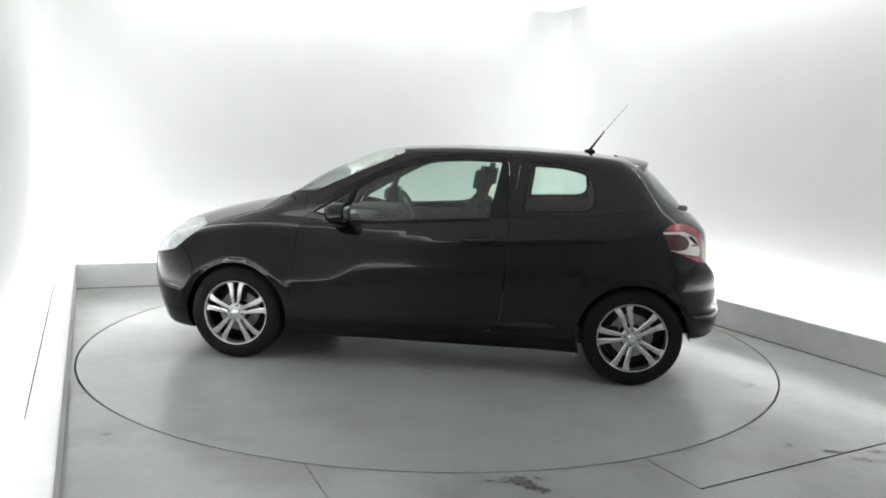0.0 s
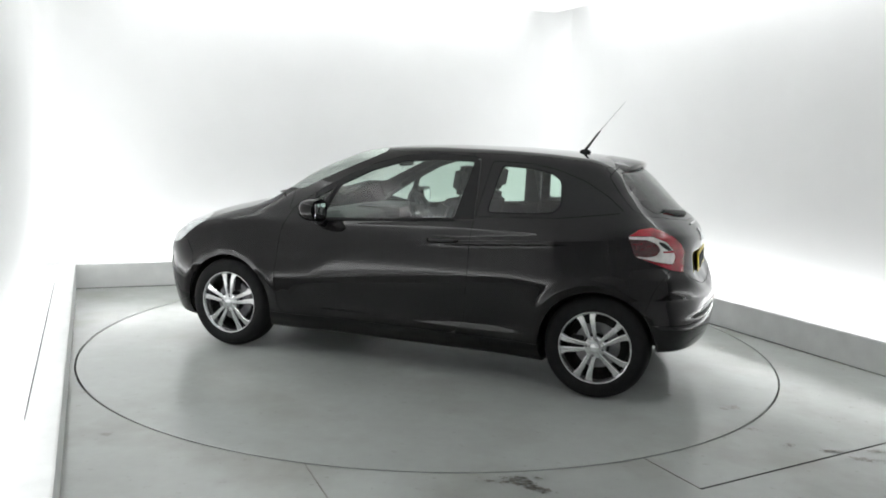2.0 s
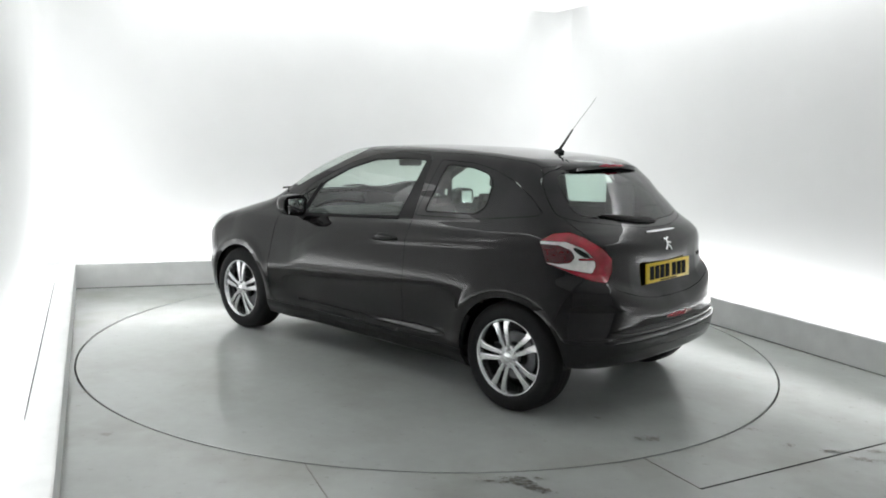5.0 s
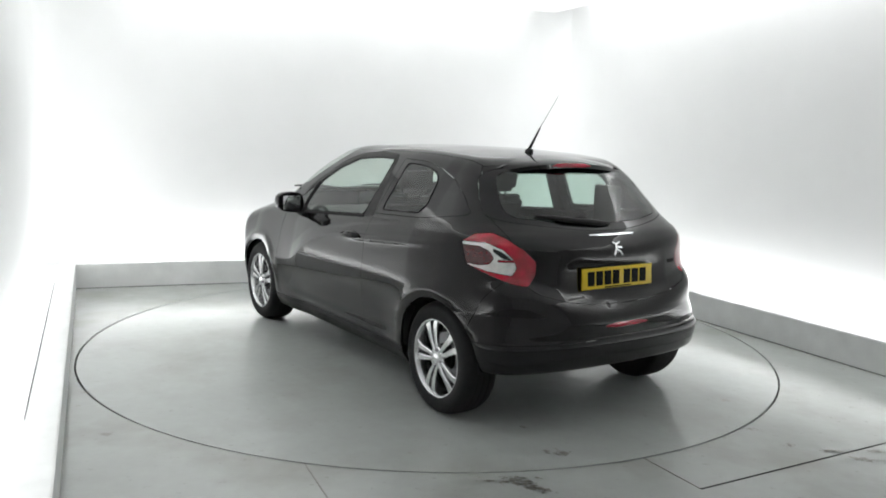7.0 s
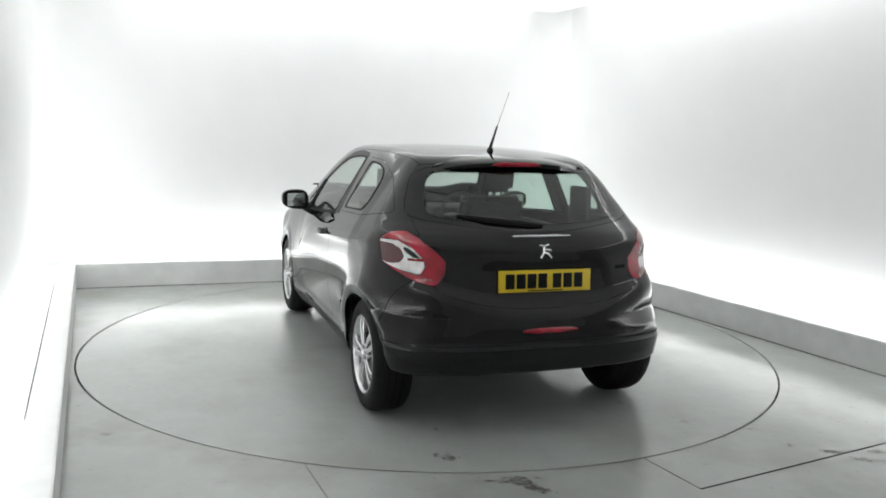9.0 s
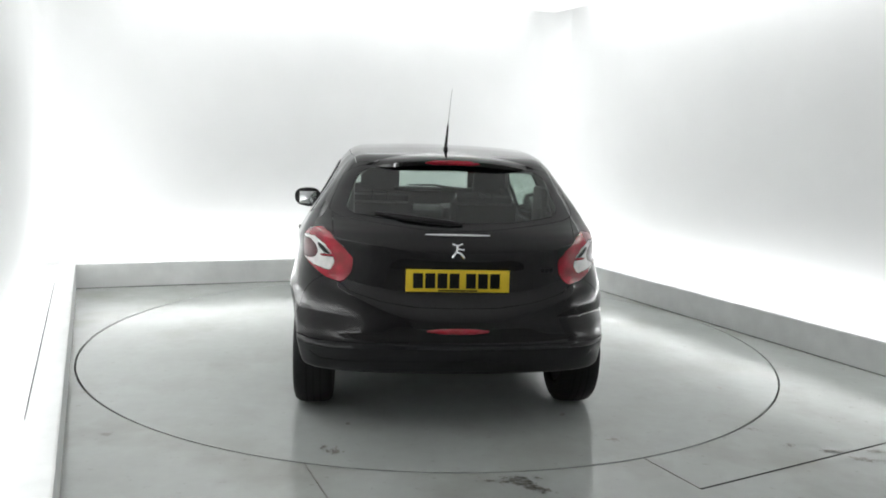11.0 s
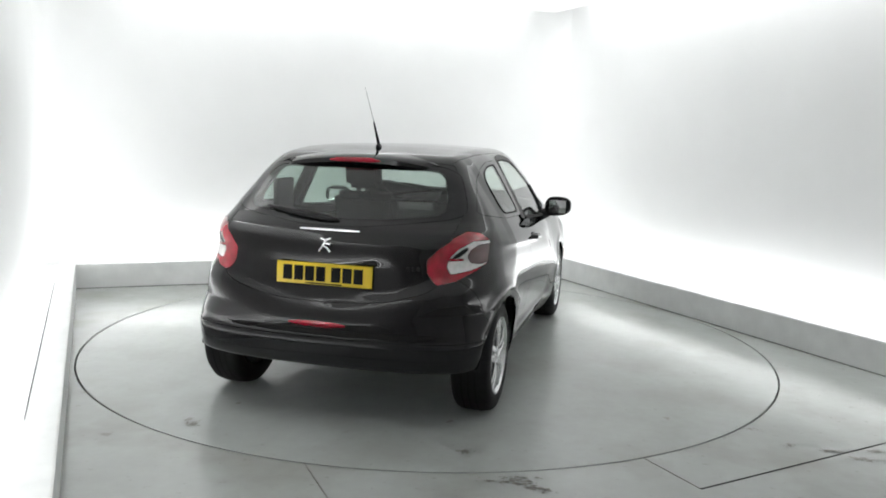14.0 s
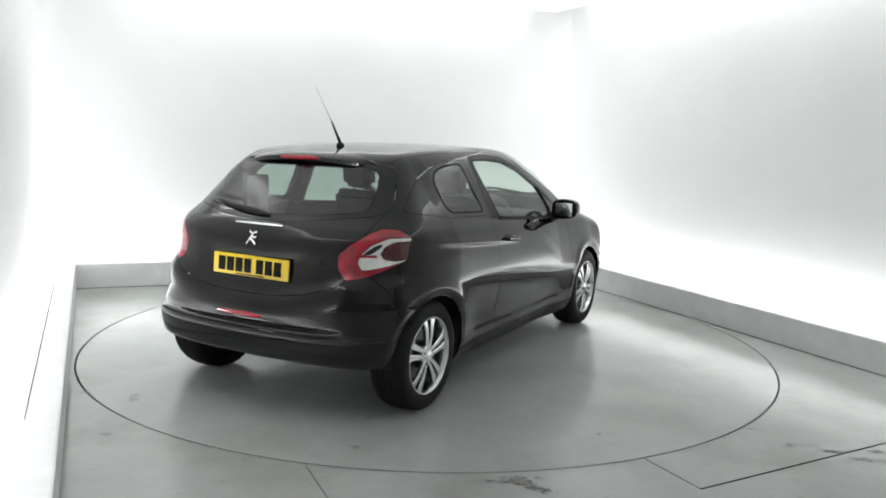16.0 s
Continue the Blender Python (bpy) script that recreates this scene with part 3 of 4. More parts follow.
def skin_y(x, z):
    """How far out the body's side stands at x, z."""
    a, b = 0.2, 1.2
    for _ in range(30):
        m = (a + b) / 2
        if body_field(np.array([x]), np.array([m]), np.array([z]))[0] < 0:
            a = m
        else:
            b = m
    return a


def skin_x(y, z):
    """How far back the body's tail stands at y, z."""
    a, b = -1.0, -2.3
    for _ in range(30):
        m = (a + b) / 2
        if body_field(np.array([m]), np.array([abs(y)]), np.array([z]))[0] < 0:
            a = m
        else:
            b = m
    return a


def skin_front(y, z):
    """How far forward the body's nose stands at y, z."""
    a, b = 1.0, 2.4
    for _ in range(30):
        m = (a + b) / 2
        if body_field(np.array([m]), np.array([abs(y)]), np.array([z]))[0] < 0:
            a = m
        else:
            b = m
    return a


def arch(cx, r):
    return [(cx + r * math.cos(2 * math.pi * i / 40), HUB_Z + r * math.sin(2 * math.pi * i / 40)) for i in range(40)]


def region(c, n):
    """Which panel a piece of skin belongs to."""
    side = n.y > 0.25
    for cx in (AXLE, -AXLE):
        if math.hypot(c.x - cx, c.z - HUB_Z) < 0.339 and c.y > 0.5:
            return None
    w = (c.x + c.y) * math.sqrt(0.5)
    if c.x < -1.2 and c.y > 0.4 and in_poly(LAMP, w, c.z):
        if in_poly(LAMP_INNER, w, c.z):
            return "lamp_reflector"
        if in_poly(LAMP_CLEAR, w, c.z) and not in_poly(LAMP_SLOT, w, c.z):
            return "lamp_bezel" if in_poly(LAMP_DARK, w, c.z) else "clear"
        return "tail_lamp"
    if c.x > 1.3 and in_poly(HEADLAMP, c.x, c.z) and c.y > 0.42:
        return "headlamp"
    if side and c.y > 0.4:
        for name, poly in (("door_glass", DOOR_GLASS), ("fixed_glass", FIXED_GLASS), ("quarter_glass", QUARTER_GLASS), ("quarter_shaded_border", QUARTER_SHADED_BORDER), ("door", DOOR)):
            if in_poly(poly, c.x, c.z):
                return "door_frame" if name == "door" and in_poly(BELT_UP, c.x, c.z) else name
    if c.x < -1.1 and n.x < -0.2:
        if in_poly(REAR_GLASS, c.y, c.z):
            return "rear_window" if in_poly(REAR_CLEAR, c.y, c.z) else "window_border"
        if in_poly(TAILGATE, c.y, c.z):
            return "tailgate"
    if c.z > 0.8:
        if c.x > 0.1 and in_poly(SCREEN, c.x, c.y) and n.z > 0.3:
            return "windscreen"
        if c.x > 0.9 and in_poly(BONNET, c.x, c.y) and n.z > 0.3:
            return "bonnet"
    if c.z < 0.20 and n.z < -0.5:
        return "underbody"
    if c.x < -1.3 and in_poly(REAR_BUMPER, c.x, c.z):
        return "valance" if c.z < 0.470 else "rear_bumper"
    if c.x > 1.5 and in_poly(FRONT_BUMPER, c.x, c.z):
        return "front_bumper"
    if c.z < 0.285 and abs(c.x) < 1.0:
        return "sill"
    if c.z > 1.25 and n.z > 0.2 and in_poly(ROOF, c.x, c.y):
        return "roof"
    if 0.70 < c.x < 1.3 and n.z > 0.45 and c.y < 0.64:
        return "cowl"
    if c.x > 0.60 and not in_poly(PILLAR_FOOT, c.x, c.z):
        return "front_wing"
    return "rear_quarter" if c.x < -0.40 else "roof_pillar"


def finish_panel(bm, gap=0.0017, depth=0.014):
    """Draw the rim in for a panel gap and turn its edge inwards."""
    bm.normal_update()
    rim = [e for e in bm.edges if len(e.link_faces) == 1 and not all(abs(v.co.y) < 1e-4 for v in e.verts)]
    move = {}
    for e in rim:
        f = e.link_faces[0]
        mid = (e.verts[0].co + e.verts[1].co) / 2
        d = (e.verts[1].co - e.verts[0].co).cross(f.normal)
        if d.length < 1e-9:
            continue
        d.normalize()
        if d.dot(f.calc_center_median() - mid) < 0:
            d = -d
        for v in e.verts:
            move.setdefault(v, []).append(d)
    nrm = {v: v.normal.copy() for v in move}
    for v, ds in move.items():
        s = sum(ds, Vector())
        if s.length > 1e-6:
            s = s.normalized() * gap
            if abs(v.co.y) < 1e-4:
                s.y = 0
            v.co += s
    got = bmesh.ops.extrude_edge_only(bm, edges=rim)
    inv = {}
    for e in got["geom"]:
        if isinstance(e, bmesh.types.BMEdge):
            for v in e.verts:
                inv[v] = True
    old = list(nrm.items())
    from_old = {}
    for v, n in old:
        for e in v.link_edges:
            o = e.other_vert(v)
            if o in inv and (o.co - v.co).length < 1e-7:
                from_old[o] = n
    for v, n in from_old.items():
        v.co -= n * depth
        if abs(v.co.y) < 0.003:
            v.co.y = max(v.co.y, 0)


def mirrored(bm):
    out = bm.copy()
    for v in out.verts:
        v.co.y = -v.co.y
    bmesh.ops.reverse_faces(out, faces=out.faces[:])
    return out


def whole(bm):
    """The panel and its mirror image in one."""
    out = bm.copy()
    me = bpy.data.meshes.new("half")
    m = mirrored(bm)
    m.to_mesh(me)
    m.free()
    out.from_mesh(me)
    bpy.data.meshes.remove(me)
    bmesh.ops.remove_doubles(out, verts=[v for v in out.verts if abs(v.co.y) < 2e-4], dist=2e-4)
    return out


def form_normals(me):
    """Shade a panel by the true slope of the body, so that reflections run smoothly across it."""
    co = np.empty(len(me.vertices) * 3)
    me.vertices.foreach_get("co", co)
    co = co.reshape(-1, 3)
    x, y, z = co[:, 0], np.abs(co[:, 1]), co[:, 2]
    e = 0.007
    g = np.stack([body_field(x + e, y, z) - body_field(x - e, y, z), body_field(x, np.abs(y + e), z) - body_field(x, np.abs(y - e), z), body_field(x, y, z + e) - body_field(x, y, z - e)], 1)
    g[:, 1] *= np.sign(co[:, 1])
    g /= np.linalg.norm(g, axis=1)[:, None] + 1e-9
    out = np.zeros((len(me.loops), 3))
    for p in me.polygons:
        n = np.array(p.normal)
        for li in p.loop_indices:
            v = g[me.loops[li].vertex_index]
            out[li] = v if v @ n > 0.75 else n
    me.normals_split_custom_set([tuple(v) for v in out])


def car_body(car):
    bm = body_shell()
    side = lambda c, n: n.y > 0.15 and c.y > 0.4
    back = lambda c, n: c.x < -1.1 and n.x < -0.1
    over = lambda c, n: n.z > 0.2 and c.z > 0.75
    for cx in (AXLE, -AXLE):
        cut(bm, arch(cx, 0.340), SIDE, lambda c, n: c.y > 0.5)
    for poly in (DOOR, DOOR_GLASS, FIXED_GLASS, QUARTER_GLASS, QUARTER_SHADED_BORDER, BELT_UP, PILLAR_FOOT):
        cut(bm, poly, SIDE, side)
    cut(bm, HEADLAMP, SIDE, lambda c, n: c.x > 1.3)
    bmesh.ops.rotate(bm, verts=bm.verts[:], cent=(0, 0, 0), matrix=Matrix.Rotation(radians(-45), 3, "Z"))
    for poly in (LAMP, LAMP_INNER, LAMP_CLEAR, LAMP_SLOT, LAMP_DARK):
        cut(bm, poly, SIDE, lambda c, n: c.y > 1.2)
    bmesh.ops.rotate(bm, verts=bm.verts[:], cent=(0, 0, 0), matrix=Matrix.Rotation(radians(45), 3, "Z"))
    bm.normal_update()
    for poly in (REAR_GLASS, REAR_CLEAR, TAILGATE):
        cut(bm, poly, REAR, back)
    cut(bm, SCREEN, PLANVIEW, over)
    cut(bm, BONNET, PLANVIEW, over)
    cut(bm, ROOF, PLANVIEW, lambda c, n: n.z > 0.1 and c.z > 1.2)
    cut(bm, REAR_BUMPER, SIDE, lambda c, n: c.x < -1.3)
    cut(bm, FRONT_BUMPER, SIDE, lambda c, n: c.x > 1.4)
    cut(bm, [(-2.2, 0.470), (-1.3, 0.470), (-1.3, 0.2), (-2.2, 0.2)], SIDE, lambda c, n: c.x < -1.2)
    cut(bm, [(-1.0, 0.285), (1.0, 0.285), (1.0, 0.1), (-1.0, 0.1)], SIDE, side)
    bm.normal_update()
    groups = {}
    for f in bm.faces:
        groups.setdefault(region(f.calc_center_median(), f.normal), []).append(f)
    bm.verts.index_update()
    made = {}
    for name, faces in groups.items():
        if name is None:
            continue
        b, vm = bmesh.new(), {}
        for f in faces:
            vs = []
            for v in f.verts:
                if v not in vm:
                    vm[v] = b.verts.new(v.co)
                vs.append(vm[v])
            b.faces.new(vs)
        islands, seen = [], set()
        for f0 in b.faces:
            if f0 in seen:
                continue
            todo, isle = [f0], []
            seen.add(f0)
            while todo:
                f = todo.pop()
                isle.append(f)
                for e in f.edges:
                    for g in e.link_faces:
                        if g not in seen:
                            seen.add(g)
                            todo.append(g)
            islands.append(isle)
        big = max(len(i) for i in islands)
        slivers = [f for i in islands if len(i) < min(60, big) for f in i]
        if slivers:
            bmesh.ops.delete(b, geom=slivers, context="FACES")
        finish_panel(b)
        made[name] = b
    bm.free()
    look_of = {"door_glass": (GLASS, "green tinted door window"), "fixed_glass": (GLASS, "small fixed front quarter light"), "quarter_glass": (GLASS, "green tinted rear side window"),
               "window_border": (TRIM, "black printed border of the rear window"), "rear_window": (GLASS_REAR, "tinted heated rear window"), "windscreen": (GLASS_SCREEN, "raked windscreen"), "tail_lamp": (RED, "red wraparound tail lamp lens"),
               "quarter_shaded_border": (TRIM, "black printed window border, widened as painted shade of the dark cabin"), "door_frame": (PLASTIC, "black window frame"), "lamp_reflector": (DEEP_RED, "deep red reflector inside the clear claw"), "lamp_bezel": (DARKMETAL, "dark bezel inside the tail lamp"), "clear": (CLEAR, "clear claw-shaped reversing lamp"), "headlamp": (HEADLENS, "clear swept-back headlamp"), "valance": (TRIM, "gloss black lower bumper skirt"),
               "sill": (PLASTIC, "black sill cover"), "cowl": (PLASTIC, "black scuttle panel under the windscreen"), "underbody": (PLASTIC, "black underbody shield")}
    central = ("rear_window", "window_border", "windscreen", "tailgate", "roof", "bonnet", "front_bumper", "rear_bumper", "valance", "underbody", "cowl")
    out = {}
    for name in ("door", "tailgate", "rear_bumper", "tail_lamp", "rear_quarter", *made):
        if name in out or name not in made:
            continue
        b = made[name]
        mat, label = look_of.get(name, (PAINT, ""))
        parent_name = {"door_glass": "door", "fixed_glass": "door", "rear_window": "tailgate", "window_border": "tailgate", "valance": "rear_bumper", "clear": "tail_lamp", "lamp_bezel": "tail_lamp", "lamp_reflector": "tail_lamp", "quarter_shaded_border": "rear_quarter", "door_frame": "door"}.get(name)
        if name in central:
            out[name] = [part(name, whole(b), mat, out[parent_name][0] if parent_name else car, label)]
        else:
            out[name] = [part({"clear": "reversing_lamp"}.get(name, name), h, mat, out[parent_name][i] if parent_name else car, label) for i, h in enumerate((b.copy(), mirrored(b)))]
    for b in made.values():
        b.free()
    for obs in out.values():
        for ob in obs:
            form_normals(ob.data)
    return out


def tyre_and_rim():
    """One wheel on the car's left: outer face towards +y, about its own hub."""
    wheel = new("wheel")
    bm = bmesh.new()
    lathe(bm, [(0.206, 0.0), (0.214, 0.006), (0.235, 0.012), (0.262, 0.012), (0.285, 0.004), (0.299, -0.012), (0.306, -0.035), (0.308, -0.085), (0.308, -0.110), (0.306, -0.160),
               (0.298, -0.182), (0.28, -0.196), (0.235, -0.200), (0.206, -0.19)], 72)
    tyre = part("tyre", bm, RUBBER, wheel)
    # raised black rings paint the shade of the tread grooves
    for y in (-0.060, -0.097, -0.134):
        bm = bmesh.new()
        lathe(bm, [(0.3085, y - 0.005), (0.3092, y - 0.003), (0.3092, y + 0.003), (0.3085, y + 0.005)], 72)
        part("tread_groove_shade", bm, INK, tyre)
    bm = bmesh.new()
    lathe(bm, [(0.209, -0.002), (0.215, 0.003), (0.213, 0.008), (0.206, 0.007), (0.199, -0.004), (0.192, -0.022), (0.188, -0.18), (0.193, -0.185), (0.198, -0.03), (0.205, -0.012)], 72)
    rim = part("rim", bm, ALLOY, wheel, "silver alloy rim with five twin spokes")
    # paired spokes
    sp = bmesh.new()
    rows = ((0.030, 0.0120, 0.020, 0.004), (0.065, 0.0165, 0.023, 0.002), (0.100, 0.0220, 0.027, 0.005), (0.140, 0.0265, 0.031, 0.005), (0.172, 0.0320, 0.036, 0.002), (0.192, 0.0410, 0.046, -0.002), (0.204, 0.0510, 0.060, -0.004))
    for s in (1, -1):
        rings = []
        for r, off, w, y in rows:
            c = s * off
            prof = [(c - w / 2, y - 0.022), (c - w / 2, y - 0.004), (c - w / 2 + 0.0045, y), (c + w / 2 - 0.0045, y), (c + w / 2, y - 0.004), (c + w / 2, y - 0.022)]
            rings.append([sp.verts.new((r, py, px)) for px, py in prof])
        for a, b in zip(rings, rings[1:]):
            for i in range(6):
                sp.faces.new((a[i], a[(i + 1) % 6], b[(i + 1) % 6], b[i]))
        sp.faces.new(rings[0])
        sp.faces.new(rings[-1])
    bmesh.ops.recalc_face_normals(sp, faces=sp.faces[:])
    me = mesh_of("spoke", sp, ALLOY)
    for k in range(5):
        ob = new("spoke", me)
        ob.parent = rim
        ob.matrix_local = pose(0, 0, 0, 0, 72 * k, 0)
    bm = bmesh.new()
    lathe(bm, [(0.0005, 0.010), (0.020, 0.009), (0.028, 0.006), (0.030, 0.003), (0.056, 0.001), (0.064, -0.006), (0.066, -0.03), (0.0005, -0.03)], 36)
    hub = part("hub", bm, ALLOY, rim)
    bm = bmesh.new()
    lathe(bm, [(0.0005, 0.0125), (0.018, 0.0118), (0.022, 0.009), (0.022, 0.004), (0.0005, 0.004)], 32)
    part("centre_cap", bm, CHROME, wheel, "silver wheel centre cap")
    b1 = bmesh.new()
    lathe(b1, [(0.0005, 0.006), (0.007, 0.006), (0.009, 0.003), (0.011, -0.001), (0.011, -0.01), (0.0005, -0.01)], 12)
    me = mesh_of("wheel_bolt", b1, STEEL)
    for k in range(4):
        a = radians(9 + 90 * k)
        ob = new("wheel_bolt", me)
        ob.parent = wheel
        ob.location = (0.047 * math.cos(a), 0.002, 0.047 * math.sin(a))
    bm = bmesh.new()
    lathe(bm, [(0.075, -0.070), (0.134, -0.070), (0.134, -0.085), (0.075, -0.085)], 48)
    part("brake_disc", bm, STEEL, wheel, "bare steel brake disc")
    bm = bmesh.new()
    lathe(bm, [(0.0005, -0.05), (0.075, -0.05), (0.078, -0.085), (0.18, -0.13), (0.188, -0.18), (0.0005, -0.18)], 36)
    part("hub_backing", bm, DARKMETAL, wheel)
    bm = bmesh.new()
    box(bm, (0.075, -0.105, -0.05), (0.150, -0.055, 0.05), 0.012)
    part("brake_caliper", bm, DARKMETAL, wheel)
    return wheel


def wheels(car):
    w = tyre_and_rim()
    w.parent = car
    spots = ((AXLE, 0.822, 0, -90), (-AXLE, 0.822, 0, 0), (AXLE, -0.822, 180, 20), (-AXLE, -0.822, 180, -18))
    for i, (x, y, turn, spin) in enumerate(spots):
        m = pose(x, y, HUB_Z + 0.006, 0, spin, turn)
        if i == 0:
            w.matrix_basis = m
        else:
            copy_thing(w, m)
    for cx in (AXLE, -AXLE):
        for s in (1, -1):
            bm = bmesh.new()
            prof = []
            n = 30
            for ring_y in (0.800, 0.58):
                prof.append([bm.verts.new((cx + 0.345 * math.cos(math.pi * i / n), s * ring_y, HUB_Z + 0.345 * math.sin(math.pi * i / n))) for i in range(n + 1)])
            for i in range(n):
                bm.faces.new((prof[0][i], prof[0][i + 1], prof[1][i + 1], prof[1][i]))
            bm.faces.new(prof[1])
            part("arch_liner", bm, PLASTIC, car)


def seat(car, x, y, w=0.46, rear=False):
    s = new("rear_seat" if rear else "front_seat")
    s.parent = car
    s.location = (x, y, 0)
    def pad(name, lo, hi, lean, at, mat, bev=0.04):
        bm = bmesh.new()
        box(bm, lo, hi)
        bmesh.ops.subdivide_edges(bm, edges=bm.edges[:], cuts=2, use_grid_fill=True)
        bmesh.ops.bevel(bm, geom=[e for e in bm.edges if len(e.link_faces) == 2 and e.link_faces[0].normal.dot(e.link_faces[1].normal) < 0.5], offset=bev, segments=4, affect="EDGES")
        bmesh.ops.rotate(bm, verts=bm.verts[:], cent=(0, 0, 0), matrix=Matrix.Rotation(radians(lean), 3, "Y"))
        bmesh.ops.translate(bm, verts=bm.verts[:], vec=at)
        return part(name, bm, mat, s)
    pad("seat_cushion", (-0.25, -w / 2, -0.08), (0.25, w / 2, 0.08), -6, (0.05, 0, 0.48), FABRIC)
    top = 0.62 if not rear else 0.43
    lean = -18 if not rear else -22
    pad("seat_back", (-0.06, -w / 2, 0.0), (0.06, w / 2, top), lean, (-0.16, 0, 0.50), FABRIC)
    pad("seat_panel", (0.045, -w / 2 + 0.10, 0.10), (0.072, w / 2 - 0.10, top - 0.08), lean, (-0.16, 0, 0.50), FABRIC_LIGHT, 0.012)
    heads = (0,) if not rear else (-w * 0.29, w * 0.29)
    up = 0.13 if not rear else 0.030
    for hy in heads:
        hx, hz = -0.16 - math.sin(radians(-lean)) * (top + up), 0.50 + math.cos(radians(lean)) * (top + up)
        pad("headrest", (-0.045, hy - 0.128, -0.095 if not rear else -0.06), (0.045, hy + 0.128, 0.09 if not rear else 0.05), lean * 0.5, (hx, 0, hz), FABRIC, 0.035)
        for dy in (-0.05, 0.05):
            bm = bmesh.new()
            tube(bm, [(hx, hy + dy, hz - 0.06), (hx + 0.03, hy + dy, hz - 0.16)], 0.006, 8)
            part("headrest_post", bm, DARKMETAL, s)


def interior(car):
    seat(car, 0.12, -0.36)
    seat(car, 0.12, 0.36)
    seat(car, -0.86, 0.0, 1.16, True)
    bm = bmesh.new()
    box(bm, (-0.92, -0.72, 0.20), (0.92, 0.72, 0.26), 0.02)
    part("floor_pan", bm, DASH, car)
    bm = bmesh.new()
    box(bm, (0.52, -0.70, 0.62), (1.00, 0.70, 0.93), 0.06)
    box(bm, (0.42, -0.62, 0.86), (0.80, -0.14, 0.955), 0.035)
    part("dashboard", bm, DASH, car, "dark soft plastic dashboard")
    bm = bmesh.new()
    box(bm, (-0.30, -0.11, 0.25), (0.55, 0.11, 0.52), 0.03)
    part("centre_console", bm, DASH, car)
    for sg in (1, -1):
        lo, hi = sorted((sg * 0.70, sg * 0.745))
        bm = bmesh.new()
        box(bm, (-0.44, lo, 0.30), (0.84, hi, 0.915), 0.015)
        part("door_card", bm, DASH, car, "dark door trim panel")
        bm = bmesh.new()
        box(bm, (-1.23, sg * 0.545 - 0.02, 0.90), (-1.020, sg * 0.545 + 0.02, 1.22), 0.015)
        part("pillar_trim", bm, DASH, car, "dark rear pillar trim")
    # wheel on the right-hand side
    sw = new("steering_wheel")
    sw.parent = car
    sw.matrix_basis = pose(0.34, -0.37, 0.90, 0, -65, 0)
    bm = bmesh.new()
    n = 40
    tube(bm, [(0.175 * math.cos(2 * math.pi * i / n), 0.175 * math.sin(2 * math.pi * i / n), 0) for i in range(n + 1)], 0.015, 10)
    part("steering_rim", bm, DASH, sw)
    bm = bmesh.new()
    box(bm, (-0.06, -0.06, -0.03), (0.06, 0.06, 0.02), 0.02)
    part("steering_boss", bm, DASH, sw)
    for a in (0, 180, 270):
        bm = bmesh.new()
        c, s = math.cos(radians(a + 90)), math.sin(radians(a + 90))
        tube(bm, [(0.05 * c, 0.05 * s, -0.005), (0.172 * c, 0.172 * s, 0)], [0.016, 0.011], 8)
        part("steering_spoke", bm, ALLOY, sw)
    bm = bmesh.new()
    tube(bm, [(-0.02, 0, 0), (0.0, 0, -0.25)], 0.03, 10)
    part("steering_column", bm, DASH, sw)
    bm = bmesh.new()
    box(bm, (0.30, -0.11, 1.27), (0.33, 0.11, 1.335), 0.012)
    tube(bm, [(0.33, 0, 1.31), (0.40, 0, 1.35)], 0.009, 8)
    part("interior_mirror", bm, DASH, car, "black interior mirror under the windscreen top")
    bm = bmesh.new()
    box(bm, (-1.12, -0.45, 1.378), (0.02, 0.45, 1.388), 0.004)
    part("headliner", bm, LINER, car, "pale grey headliner")
    bm = bmesh.new()
    box(bm, (-1.60, -0.52, 0.915), (-1.16, 0.52, 0.935), 0.006)
    part("parcel_shelf", bm, DASH, car, "black parcel shelf")
    bm = bmesh.new()
    box(bm, (-1.54, -0.52, 0.36), (-0.90, 0.55, 0.90), 0.03)
    part("boot_lining", bm, DASH, car)


